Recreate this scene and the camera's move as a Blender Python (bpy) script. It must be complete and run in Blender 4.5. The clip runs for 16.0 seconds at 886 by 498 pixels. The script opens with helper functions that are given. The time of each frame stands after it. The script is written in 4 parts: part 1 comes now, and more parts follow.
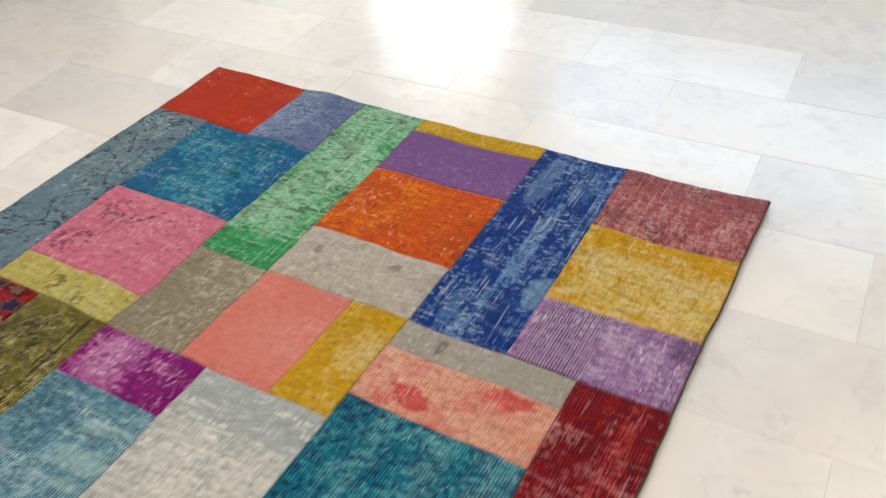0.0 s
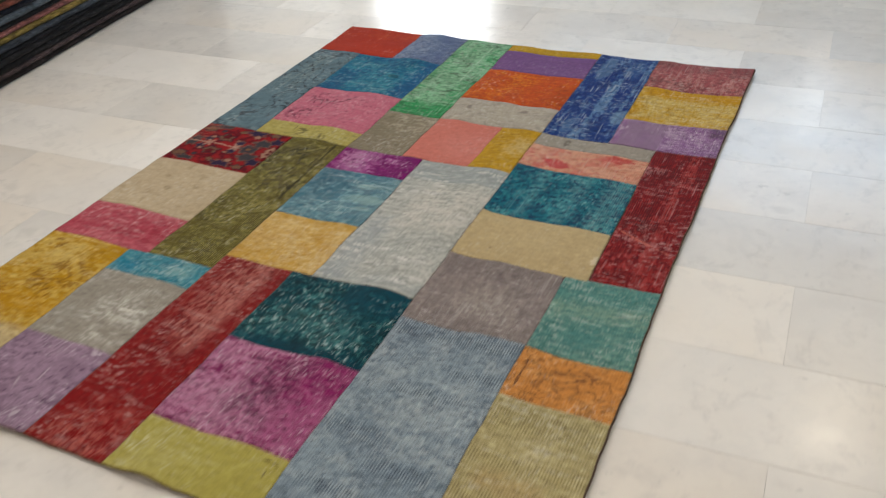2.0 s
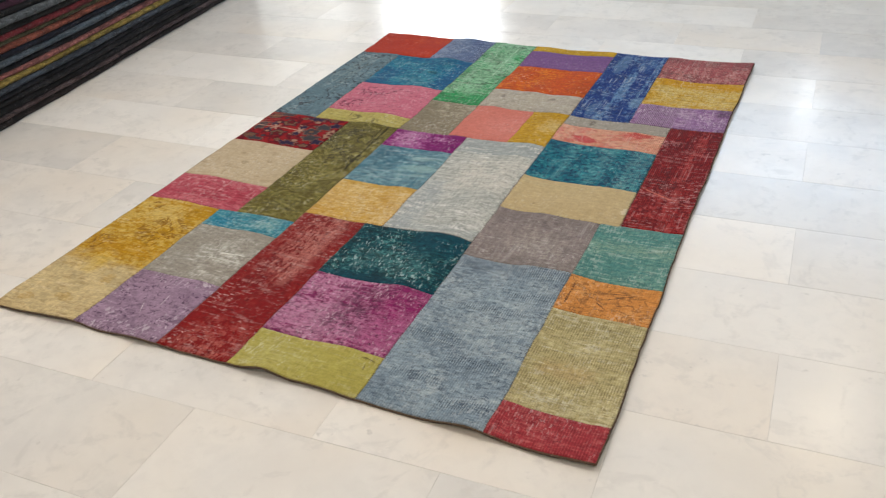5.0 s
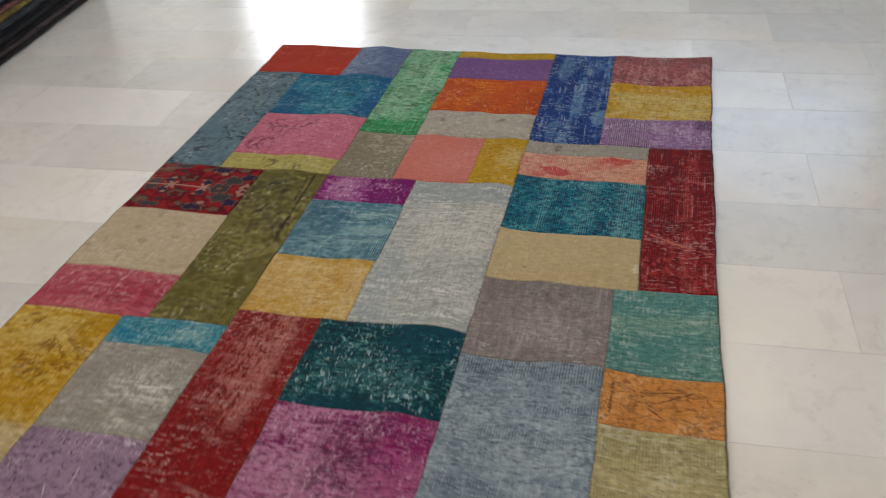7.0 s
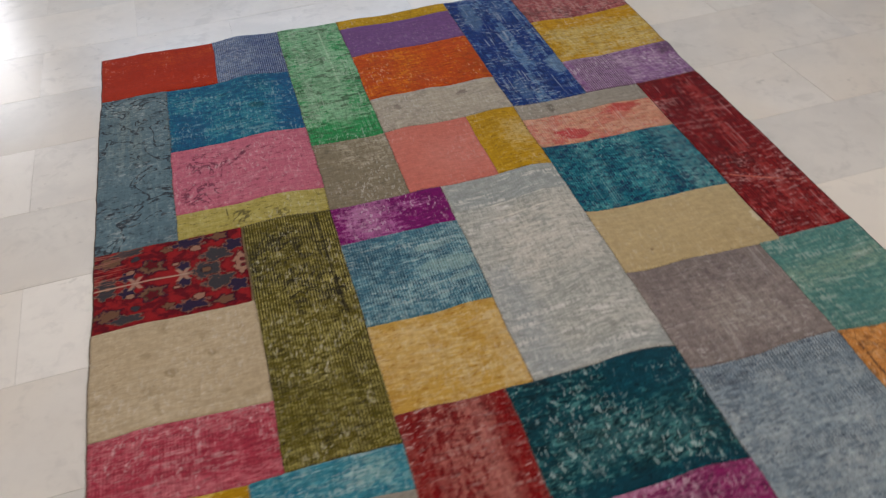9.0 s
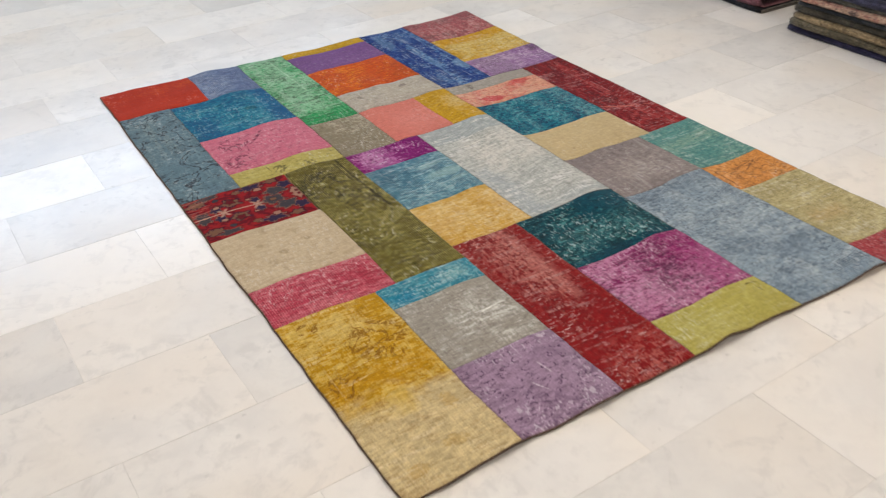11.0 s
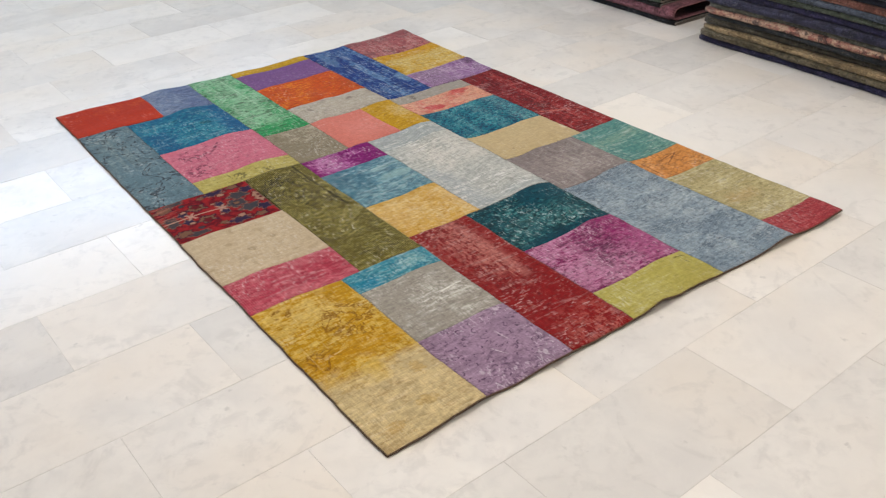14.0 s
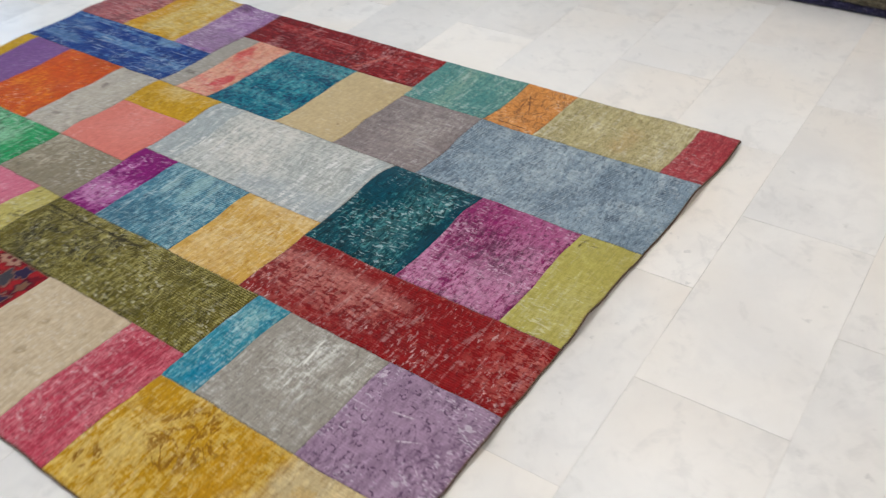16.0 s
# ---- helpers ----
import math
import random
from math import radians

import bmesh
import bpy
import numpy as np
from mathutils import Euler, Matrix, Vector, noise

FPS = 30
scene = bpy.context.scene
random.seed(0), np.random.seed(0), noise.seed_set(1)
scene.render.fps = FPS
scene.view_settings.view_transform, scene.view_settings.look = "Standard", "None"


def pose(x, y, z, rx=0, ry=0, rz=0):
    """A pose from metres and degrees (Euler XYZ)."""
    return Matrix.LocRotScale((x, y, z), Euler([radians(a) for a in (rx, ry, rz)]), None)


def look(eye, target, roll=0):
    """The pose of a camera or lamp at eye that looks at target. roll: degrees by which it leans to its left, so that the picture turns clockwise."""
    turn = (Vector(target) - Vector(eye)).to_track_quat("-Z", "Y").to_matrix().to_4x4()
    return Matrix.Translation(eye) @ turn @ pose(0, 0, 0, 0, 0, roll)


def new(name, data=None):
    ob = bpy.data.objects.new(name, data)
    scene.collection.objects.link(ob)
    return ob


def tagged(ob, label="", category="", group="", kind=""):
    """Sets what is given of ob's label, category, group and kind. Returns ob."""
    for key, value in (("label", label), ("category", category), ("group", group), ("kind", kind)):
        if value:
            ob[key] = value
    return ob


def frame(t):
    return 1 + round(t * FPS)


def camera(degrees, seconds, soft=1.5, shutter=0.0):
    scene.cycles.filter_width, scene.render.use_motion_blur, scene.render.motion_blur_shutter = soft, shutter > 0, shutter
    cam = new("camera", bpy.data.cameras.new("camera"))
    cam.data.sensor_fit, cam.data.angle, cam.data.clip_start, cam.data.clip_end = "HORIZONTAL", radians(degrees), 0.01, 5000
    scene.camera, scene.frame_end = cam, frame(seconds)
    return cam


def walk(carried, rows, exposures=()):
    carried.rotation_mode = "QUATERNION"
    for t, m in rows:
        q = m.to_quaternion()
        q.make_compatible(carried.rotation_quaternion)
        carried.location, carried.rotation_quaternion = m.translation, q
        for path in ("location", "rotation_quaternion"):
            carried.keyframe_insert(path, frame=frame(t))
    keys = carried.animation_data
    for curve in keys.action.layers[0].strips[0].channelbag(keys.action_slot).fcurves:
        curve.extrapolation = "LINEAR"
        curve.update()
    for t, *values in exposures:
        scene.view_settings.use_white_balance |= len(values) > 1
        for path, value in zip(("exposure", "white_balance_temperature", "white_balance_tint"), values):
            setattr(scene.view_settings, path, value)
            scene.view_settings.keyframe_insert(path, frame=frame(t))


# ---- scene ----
cam = camera(53.7, 16.0, soft=1.3, shutter=0.6)
# seconds, place of the eye, turn of the camera (pose)
ROWS = [
    (0.0, 1.857, 0.600, 1.254, 50.95, 2.73, 29.41),
    (0.5, 1.833, 0.250, 1.286, 52.96, 2.03, 27.00),
    (1.0, 1.925, -0.080, 1.287, 54.39, 1.63, 27.21),
    (1.5, 1.968, -0.411, 1.303, 55.03, 2.44, 26.48),
    (2.0, 1.966, -0.765, 1.297, 56.20, 3.10, 25.11),
    (2.5, 2.109, -0.992, 1.304, 56.67, 2.90, 26.43),
    (3.0, 2.195, -1.137, 1.314, 57.18, 2.86, 27.30),
    (3.5, 2.143, -1.204, 1.313, 58.34, 2.96, 27.36),
    (3.7, 2.115, -1.230, 1.319, 58.64, 3.01, 26.64),
    (5.8, 1.888, -1.239, 1.301, 57.98, 2.89, 22.35),
    (6.0, 1.846, -1.177, 1.299, 57.85, 2.87, 21.21),
    (6.5, 1.702, -0.941, 1.310, 57.15, 3.86, 18.58),
    (7.0, 1.499, -0.767, 1.293, 55.71, 3.34, 13.75),
    (7.5, 1.235, -0.609, 1.297, 53.24, 4.85, 6.22),
    (8.0, 1.013, -0.414, 1.270, 51.72, 4.77, -0.24),
    (8.5, 0.769, -0.299, 1.273, 49.99, 4.23, -6.72),
    (9.0, 0.432, -0.324, 1.288, 49.69, 3.10, -15.16),
    (9.5, 0.228, -0.535, 1.287, 52.38, 0.90, -18.42),
    (10.0, 0.001, -0.764, 1.331, 54.49, 0.94, -22.19),
    (10.2, -0.138, -0.818, 1.320, 55.00, 1.18, -24.91),
    (12.3, -0.627, -1.233, 1.366, 58.81, 1.91, -34.50),
    (12.5, -0.643, -1.217, 1.367, 58.94, 1.85, -35.28),
    (13.0, -0.666, -1.202, 1.364, 58.60, 1.91, -36.09),
    (13.5, -0.671, -1.205, 1.362, 58.39, 1.69, -36.24),
    (14.0, -0.683, -1.188, 1.358, 58.43, 1.46, -36.34),
    (14.5, -0.711, -1.133, 1.352, 58.26, 1.37, -36.81),
    (15.0, -0.643, -1.036, 1.339, 57.13, 1.63, -43.00),
    (15.5, -0.428, -0.866, 1.332, 53.99, 3.29, -47.30),
    (16.0, -0.331, -0.591, 1.276, 51.31, 3.18, -53.58),
]
walk(cam, [(t, pose(x, y, z, rx, ry, rz)) for t, x, y, z, rx, ry, rz in ROWS],
     exposures=[(0.0, -0.02, 6750, 11), (0.5, -0.37, 6650, 12), (1.0, -0.42, 6650, 11), (2.0, -0.44, 6650, 10), (2.5, -0.10, 6650, 10),
                (3.0, -0.30, 6560, 11), (3.6, -0.28, 6540, 10), (6.0, -0.16, 6500, 11), (6.5, -0.49, 6580, 12), (7.0, -0.71, 6550, 11), (8.0, -0.74, 6480, 13), (8.5, -0.74, 6600, 14),
                (9.0, -0.70, 6620, 15), (9.5, -0.47, 6500, 13), (10.0, -0.22, 6520, 13), (12.5, -0.05, 6420, 12), (14.5, -0.06, 6380, 12), (15.0, -0.07, 6300, 10),
                (15.5, -0.10, 5980, 10), (16.0, -0.06, 5950, 10)])

# ---- light: cool daylight through the far shop front, warm ceiling panels near the camera ----
world = bpy.data.worlds.new("sky")
scene.world = world
world.use_nodes = True
wn = world.node_tree
sky = wn.nodes.new("ShaderNodeTexSky")
sky.sky_type = "NISHITA"
sky.sun_disc = False
sky.sun_elevation, sky.sun_rotation = radians(48), radians(200)
wn.nodes["Background"].inputs["Strength"].default_value = 0.12
wn.links.new(sky.outputs["Color"], wn.nodes["Background"].inputs["Color"])


def area_lamp(name, m, sx, sy, watts, colour):
    d = bpy.data.lights.new(name, "AREA")
    d.shape, d.size, d.size_y, d.energy, d.color = "RECTANGLE", sx, sy, watts, colour
    ob = new(name, d)
    ob.matrix_world = m
    return ob


ROOM_X0, ROOM_X1, ROOM_Y0, ROOM_Y1, ROOM_Z = -2.9, 4.4, -4.6, 7.0, 3.6
# assumed panels, placed so that their reflections miss the visible floor
PANELS = [(-1.3, -2.6), (0.9, -2.6), (3.0, -2.6), (-0.75, 1.1), (0.9, 0.4), (3.0, 0.4)]
for px, py in PANELS:
    # stronger by the west stack to brighten its floor, warmer in the near row
    area_lamp("panel_light", pose(px, py, ROOM_Z - 0.05), 1.2, 1.2, 33 if py > 1 else 18.3 if py < -1 else 19, (1.0, 0.855, 0.72) if py < -1 else (1.0, 0.91, 0.80) if py > 1 else (1.0, 0.945, 0.87))
# the sky's light in the two openings of the shop front
area_lamp("door_daylight", look((-1.95, ROOM_Y1 - 0.02, 1.25), (-1.95, 0, 1.0)), 1.15, 2.3, 100, (0.93, 0.97, 1.0))
area_lamp("window_daylight", look((1.25, ROOM_Y1 - 0.02, 2.65), (1.25, 0, 0.9)), 4.2, 1.05, 82, (0.50, 0.73, 1.0))
# narrow-beam lamp added to make one thin bright streak on the floor
area_lamp("streak_lamp", look((1.74, ROOM_Y1 - 0.02, 1.86), (1.74, 0, 1.3)), 0.14, 0.30, 0.5, (0.9, 0.96, 1.0)).data.spread = radians(40)
SPOT = (2.35, 4.55)
lamp = bpy.data.lights.new("spot_light", "AREA")
lamp.shape, lamp.size, lamp.energy, lamp.color = "DISK", 0.14, 10, (1.0, 0.86, 0.66)
new("spot_light", lamp).matrix_world = pose(SPOT[0], SPOT[1], ROOM_Z - 0.045)


# ---- materials ----
def srgb(r, g, b):
    f = lambda c: c / 12.92 if c <= 0.04045 else ((c + 0.055) / 1.055) ** 2.4
    return (f(r / 255), f(g / 255), f(b / 255), 1.0)


class Mat:
    """A node material, built node by node."""

    def __init__(self, name, rough=0.9, spec=0.2):
        self.m = bpy.data.materials.new(name)
        self.m.use_nodes = True
        self.t = self.m.node_tree
        self.b = self.t.nodes["Principled BSDF"]
        self.b.inputs["Roughness"].default_value = rough
        self.b.inputs["Specular IOR Level"].default_value = spec

    def node(self, kind, props=None, **inputs):
        n = self.t.nodes.new("ShaderNode" + kind)
        p = props or {}
        if "operation" in p:
            n.operation = p["operation"]
        if "use_clamp" in p:
            n.use_clamp = p["use_clamp"]
        if "data_type" in p:
            n.data_type, n.blend_type, n.clamp_factor = p["data_type"], p["blend_type"], p["clamp_factor"]
        if "interpolation_type" in p:
            n.interpolation_type = p["interpolation_type"]
        if "feature" in p:
            n.feature = p["feature"]
        if "wave_type" in p:
            n.wave_type, n.bands_direction = p["wave_type"], p["bands_direction"]
        for k, v in inputs.items():
            self.put(n.inputs[int(k[1:]) if k[0] == "i" and k[1:].isdigit() else k.replace("_", " ")], v)
        return n

    def put(self, socket, v):
        if isinstance(v, bpy.types.NodeSocket):
            self.t.links.new(v, socket)
        else:
            socket.default_value = v

    def math(self, op, a, b=0.0, clamp=False):
        return self.node("Math", {"operation": op, "use_clamp": clamp}, i0=a, i1=b).outputs[0]

    def mix(self, fac, a, b, blend="MIX"):
        n = self.node("Mix", {"data_type": "RGBA", "blend_type": blend, "clamp_factor": True})
        self.put(n.inputs[0], fac), self.put(n.inputs[6], a), self.put(n.inputs[7], b)
        return n.outputs[2]

    def ramp(self, v, lo, hi):
        return self.node("MapRange", {"interpolation_type": "SMOOTHSTEP"}, i0=v, i1=lo, i2=hi).outputs[0]

    def coords(self, scale=(1, 1, 1), shift=(0, 0, 0), turn=0.0):
        c = self.node("TexCoord").outputs["Object"]
        n = self.node("Mapping", None, Vector=c, Location=shift, Rotation=(0, 0, turn), Scale=scale)
        return n.outputs[0]

    def noise(self, vec, scale, detail=3.0, rough=0.55, distort=0.0):
        return self.node("TexNoise", None, Vector=vec, Scale=scale, Detail=detail, Roughness=rough,
                         Distortion=distort).outputs["Fac"]

    def bump(self, height, strength, distance):
        n = self.node("Bump", None, Height=height, Strength=strength, Distance=distance)
        self.put(self.b.inputs["Normal"], n.outputs[0])


def plain(name, colour, rough=0.6, spec=0.3, grain=40.0, amount=0.06):
    """A paint, plaster or plastic with faint mottling."""
    k = Mat(name, rough, spec)
    n = k.noise(k.coords(), grain, 4)
    k.put(k.b.inputs["Base Color"], k.mix(k.ramp(n, 0.3, 0.7), colour, tuple(c * (1 - amount) for c in colour[:3]) + (1,)))
    return k.m


def marble(name, base, vein, warm):
    """Honed white marble: cloudy, faintly veined, each tile cut from another place of the block."""
    k = Mat(name, 0.2, 0.5)
    rnd = k.node("ObjectInfo").outputs["Random"]
    c = k.node("TexCoord").outputs["Object"]
    far = k.node("CombineXYZ", None, X=k.math("MULTIPLY", rnd, 91.0), Y=k.math("MULTIPLY", rnd, 57.0), Z=k.math("MULTIPLY", rnd, 33.0))
    v = k.node("VectorMath", {"operation": "ADD"}, i0=c, i1=far.outputs[0]).outputs[0]
    cloud = k.noise(v, 4.0, 4, 0.55, 0.5)
    fine = k.noise(v, 22.0, 5, 0.65, 0.5)
    lines = k.math("ABSOLUTE", k.math("SUBTRACT", k.noise(v, 2.6, 5, 0.6, 0.8), 0.5))
    col = k.mix(k.math("MULTIPLY", k.ramp(cloud, 0.34, 0.72), 0.8), base, vein)
    col = k.mix(k.math("MULTIPLY", k.ramp(fine, 0.42, 0.70), 0.6), col, vein)
    col = k.mix(k.math("MULTIPLY", k.ramp(k.noise(v, 1.8, 2), 0.42, 0.72), 0.6), col, warm)
    col = k.mix(k.math("MULTIPLY", k.math("MULTIPLY", k.ramp(lines, 0.035, 0.0), k.ramp(fine, 0.42, 0.6)), 0.22), col, tuple(x * 0.75 for x in vein[:3]) + (1,))
    # small dull scuffs and pits
    pit = k.math("MULTIPLY", k.ramp(k.noise(v, 34.0, 3), 0.64, 0.74), k.ramp(k.noise(v, 6.0, 2), 0.50, 0.62))
    col = k.mix(k.math("MULTIPLY", pit, 0.5), col, tuple(x * 0.7 for x in vein[:3]) + (1,))
    tone = k.node("MapRange", None, i0=k.math("FRACT", k.math("MULTIPLY", rnd, 17.3)), i3=0.955, i4=1.02).outputs[0]
    hsv = k.node("HueSaturation", None, Color=col, Value=tone)
    k.put(k.b.inputs["Base Color"], hsv.outputs[0])
    k.put(k.b.inputs["Roughness"], k.node("MapRange", None, i0=k.noise(v, 9.0, 4), i1=0.3, i2=0.7, i3=0.19, i4=0.268).outputs[0])
    k.bump(k.math("ADD", k.noise(v, 7.0, 2), k.math("MULTIPLY", fine, 0.15)), 0.10, 0.004)
    return k.m


def pile(name, base, worn, dark, along="x", amount=0.5, con=0.75, motif=0.0, motif_size=9.0, rib=0.35, flecks=0.15,
         speck=1.0, scroll=0.0, deep=0.3, sat=1.07, bands=(), at=(), cover=0.45, creases=(), end=None, mottle=(), dabs=(), scuffs=0.0, threads=0.0, spots=(), pepper=None, zones=(), weave=1.0, ink=1.0):
    """Over-dyed, sheared old carpet: the pale ground shows through in specks and streaks along the weft, over it remains of a
    dark drawing and the ribs of the knots. bands: (axis, centre, half width, shift) of strips that are worn more or less.
    at: (x, y, radius) of the places where the drawing has stayed; cover: how much of it is gone elsewhere.
    creases: (x0, y0, x1, y1, half width, colour) of single worn or drawn lines.
    mottle, dabs: (strength, size, spread) of crisp worn spots and of dark remains of pile; scuffs: pale streaks across,
    threads: bare pale threads lengthwise; spots: (x, y, half length, half width, colour, strength) of single stains.
    zones: (x0, x1, y0, y1, soft edge, colour, strength, kind) of larger areas of another dye or wear; kind 0 is even, 1 broken
    by the wear, 2 shows between the ribs only, 3 is left in crisp blots. weave: how plainly the threads show; ink: how wide the drawn lines are.
    end: the colour into which the piece fades towards its near edge, and the two y between which it does."""
    k = Mat(name, 0.93, 0.10)
    s = 1 + sum(map(ord, name)) % 89
    sh = (s * 1.37, s * 0.71, s * 0.13)
    v = k.coords(shift=sh)
    xyz = k.node("SeparateXYZ", None, Vector=k.coords())
    soft = k.coords(scale=(0.5, 1.0, 1.0) if along == "x" else (1.0, 0.5, 1.0), shift=sh)
    long = k.coords(scale=(0.06, 1.0, 1.0) if along == "x" else (1.0, 0.06, 1.0), shift=sh)
    weft = k.noise(k.coords(scale=(0.2, 1.0, 1.0), shift=sh), 165.0, 2, 0.6)
    warp = k.noise(k.coords(scale=(1.0, 0.2, 1.0), shift=sh), 165.0, 2, 0.6)
    specks = k.noise(soft, 105.0 * speck, 3, 0.72, 0.4)
    broad = k.noise(v, 7.0, 4, 0.6, 0.5)
    lines = k.noise(long, 55.0, 3, 0.6)
    blots = k.noise(v, 26.0, 4, 0.62, 0.7)
    wear = k.math("ADD", k.math("MULTIPLY", specks, 0.38 if along == "y" else 0.46), k.math("ADD", k.math("MULTIPLY", broad, 0.30), k.math("MULTIPLY", lines, 0.50 if along == "y" else 0.22)))
    wear = k.math("ADD", wear, k.math("ADD", k.math("MULTIPLY", weft, 0.26), k.math("MULTIPLY", warp, 0.22)))
    for axis, c, half, shift in bands:
        d = k.math("ABSOLUTE", k.math("SUBTRACT", xyz.outputs["xy".index(axis)], c))
        d = k.math("ADD", d, k.math("MULTIPLY", k.math("SUBTRACT", blots, 0.5), half * 0.6))
        wear = k.math("ADD", wear, k.math("MULTIPLY", k.ramp(d, half, half * 0.25), shift))
    if end:
        y = k.math("ADD", xyz.outputs[1], k.math("MULTIPLY", k.math("SUBTRACT", broad, 0.5), 0.30))
        y = k.math("ADD", y, k.math("MULTIPLY", k.math("SUBTRACT", specks, 0.5), 0.06))
        f = k.ramp(y, end[1], end[2])
        base = k.mix(f, base, end[0])
        worn = k.mix(f, worn, tuple(min(1, c * 1.25) for c in end[0][:3]) + (1,))
    thr = (0.83 if along == "y" else 0.73) + 0.30 * (0.5 - amount)
    col = k.mix(k.math("MULTIPLY", k.ramp(wear, thr - 0.07, thr + 0.07), con), base, worn)
    shade = k.math("ADD", k.math("MULTIPLY", k.noise(soft, 75.0 * speck, 4, 0.7, 0.6), 0.6), k.math("MULTIPLY", k.noise(v, 10.0, 2), 0.4))
    col = k.mix(k.math("MULTIPLY", k.ramp(shade, 0.50, 0.58), deep), col, dark)
    if mottle:
        n = k.math("ADD", k.noise(soft, mottle[1], 4, 0.66, 0.5), k.math("MULTIPLY", k.math("SUBTRACT", broad, 0.5), 0.45))
        n = k.math("ADD", n, k.math("MULTIPLY", k.math("SUBTRACT", wear, 0.80), 0.30))
        lo = 0.62 - 0.24 * mottle[2]
        col = k.mix(k.math("MULTIPLY", k.ramp(n, lo, lo + 0.055), mottle[0]), col, worn)
    if dabs:
        n = k.noise(k.coords(scale=(dabs[3] if len(dabs) > 3 else 0.42, 1.0, 1.0), shift=(sh[1], sh[0], 2.0)), dabs[1], 3, 0.62, 0.6)
        n = k.math("ADD", n, k.math("MULTIPLY", k.math("SUBTRACT", k.noise(v, 11.0, 2), 0.5), 0.30))
        lo = 0.68 - 0.24 * dabs[2]
        col = k.mix(k.math("MULTIPLY", k.ramp(n, lo, lo + 0.05), dabs[0]), col, dark)
    waves = k.node("TexWave", {"wave_type": "BANDS", "bands_direction": "X"}, Vector=k.coords(shift=sh), Scale=50.0, Distortion=1.6,
                   Detail=2.0, Detail_Scale=2.4, Detail_Roughness=0.6).outputs["Fac"]
    for x0, x1, y0, y1, edge, tint, strength, kind in zones:
        wob = k.math("MULTIPLY", k.math("SUBTRACT", k.math("ADD", k.math("MULTIPLY", blots, 0.7), k.math("MULTIPLY", specks, 0.3)), 0.5), edge * 3.2)
        px, py = k.math("ADD", xyz.outputs[0], wob), k.math("ADD", xyz.outputs[1], wob)
        f = k.math("MULTIPLY", k.math("MULTIPLY", k.ramp(px, x0 - edge, x0 + edge), k.ramp(px, x1 + edge, x1 - edge)),
                   k.math("MULTIPLY", k.ramp(py, y0 - edge, y0 + edge), k.ramp(py, y1 + edge, y1 - edge)))
        if kind == 1:
            f = k.math("MULTIPLY", f, k.ramp(wear, thr - 0.16, thr + 0.03))
        if kind == 3:
            f = k.math("MULTIPLY", f, k.ramp(k.math("ADD", k.noise(soft, 82.0, 4, 0.68, 0.5), k.math("MULTIPLY", k.math("SUBTRACT", broad, 0.5), 0.4)), 0.46, 0.53))
        if kind == 2:
            f = k.math("MULTIPLY", f, k.math("MULTIPLY", k.ramp(waves, 0.62, 0.25), k.ramp(specks, 0.36, 0.54)))
        col = k.mix(k.math("MULTIPLY", f, strength), col, tint)
    grains = k.ramp(k.noise(k.coords(scale=(0.5, 1.0, 1.0), shift=(sh[2], sh[0], 9.0)), 105.0, 3, 0.65, 0.3), 0.56, 0.66)
    col = k.mix(k.math("MULTIPLY", grains, 0.52 + 0.30 * deep if pepper is None else pepper * 1.8), col, dark)
    for cx, cy, rx, ry, tint, strength in spots:
        px, py = k.math("DIVIDE", k.math("SUBTRACT", xyz.outputs[0], cx), rx), k.math("DIVIDE", k.math("SUBTRACT", xyz.outputs[1], cy), ry)
        d = k.math("ADD", k.math("MULTIPLY", px, px), k.math("MULTIPLY", py, py))
        d = k.math("ADD", d, k.math("MULTIPLY", k.math("SUBTRACT", k.math("ADD", blots, specks), 1.0), 2.6))
        col = k.mix(k.math("MULTIPLY", k.ramp(d, 1.1, 0.5), strength), col, tint)
    if motif:
        line = k.math("ABSOLUTE", k.math("SUBTRACT", k.noise(v, motif_size, 2, 0.5, 1.4), 0.5))
        where = k.ramp(k.noise(v, 4.6, 2), cover - 0.05, cover + 0.05)
        for n, (cx, cy, r) in enumerate(at):
            d = k.node("VectorMath", {"operation": "DISTANCE"}, i0=k.coords(), i1=(cx, cy, 0.0)).outputs["Value"]
            d = k.math("ADD", d, k.math("MULTIPLY", k.math("SUBTRACT", blots, 0.5), r * 0.9))
            g = k.ramp(d, r * 1.1, r * 0.8)
            where = k.math("MAXIMUM", where, g) if n else g
        broken = k.ramp(k.noise(v, 80.0, 3), 0.36, 0.48)
        line = k.math("MULTIPLY", k.math("MULTIPLY", k.ramp(line, 0.0042 * motif_size * ink, 0.0018 * motif_size * ink), where), broken)
        col = k.mix(k.math("MULTIPLY", line, motif), col, dark)
    if scroll:
        n = k.node("TexVoronoi", {"feature": "F1"}, Vector=k.coords(shift=sh), Scale=scroll, Randomness=0.8).outputs["Distance"]
        n = k.math("ADD", n, k.math("MULTIPLY", k.math("SUBTRACT", blots, 0.5), 0.35))
        ring = k.ramp(k.math("ABSOLUTE", k.math("SUBTRACT", n, 0.30)), 0.085, 0.045)
        ring = k.math("MULTIPLY", ring, k.ramp(k.noise(v, 2.2 * scroll, 3, 0.6, 0.5), 0.50, 0.57))
        ring = k.math("MULTIPLY", ring, where) if at else ring
        col = k.mix(k.math("MULTIPLY", ring, 0.85), col, dark)
    bright = k.mix(0.3, worn, (0.74, 0.68, 0.56, 1)) if isinstance(worn, bpy.types.NodeSocket) else tuple(0.55 * c + 0.24 for c in worn[:3]) + (1,)
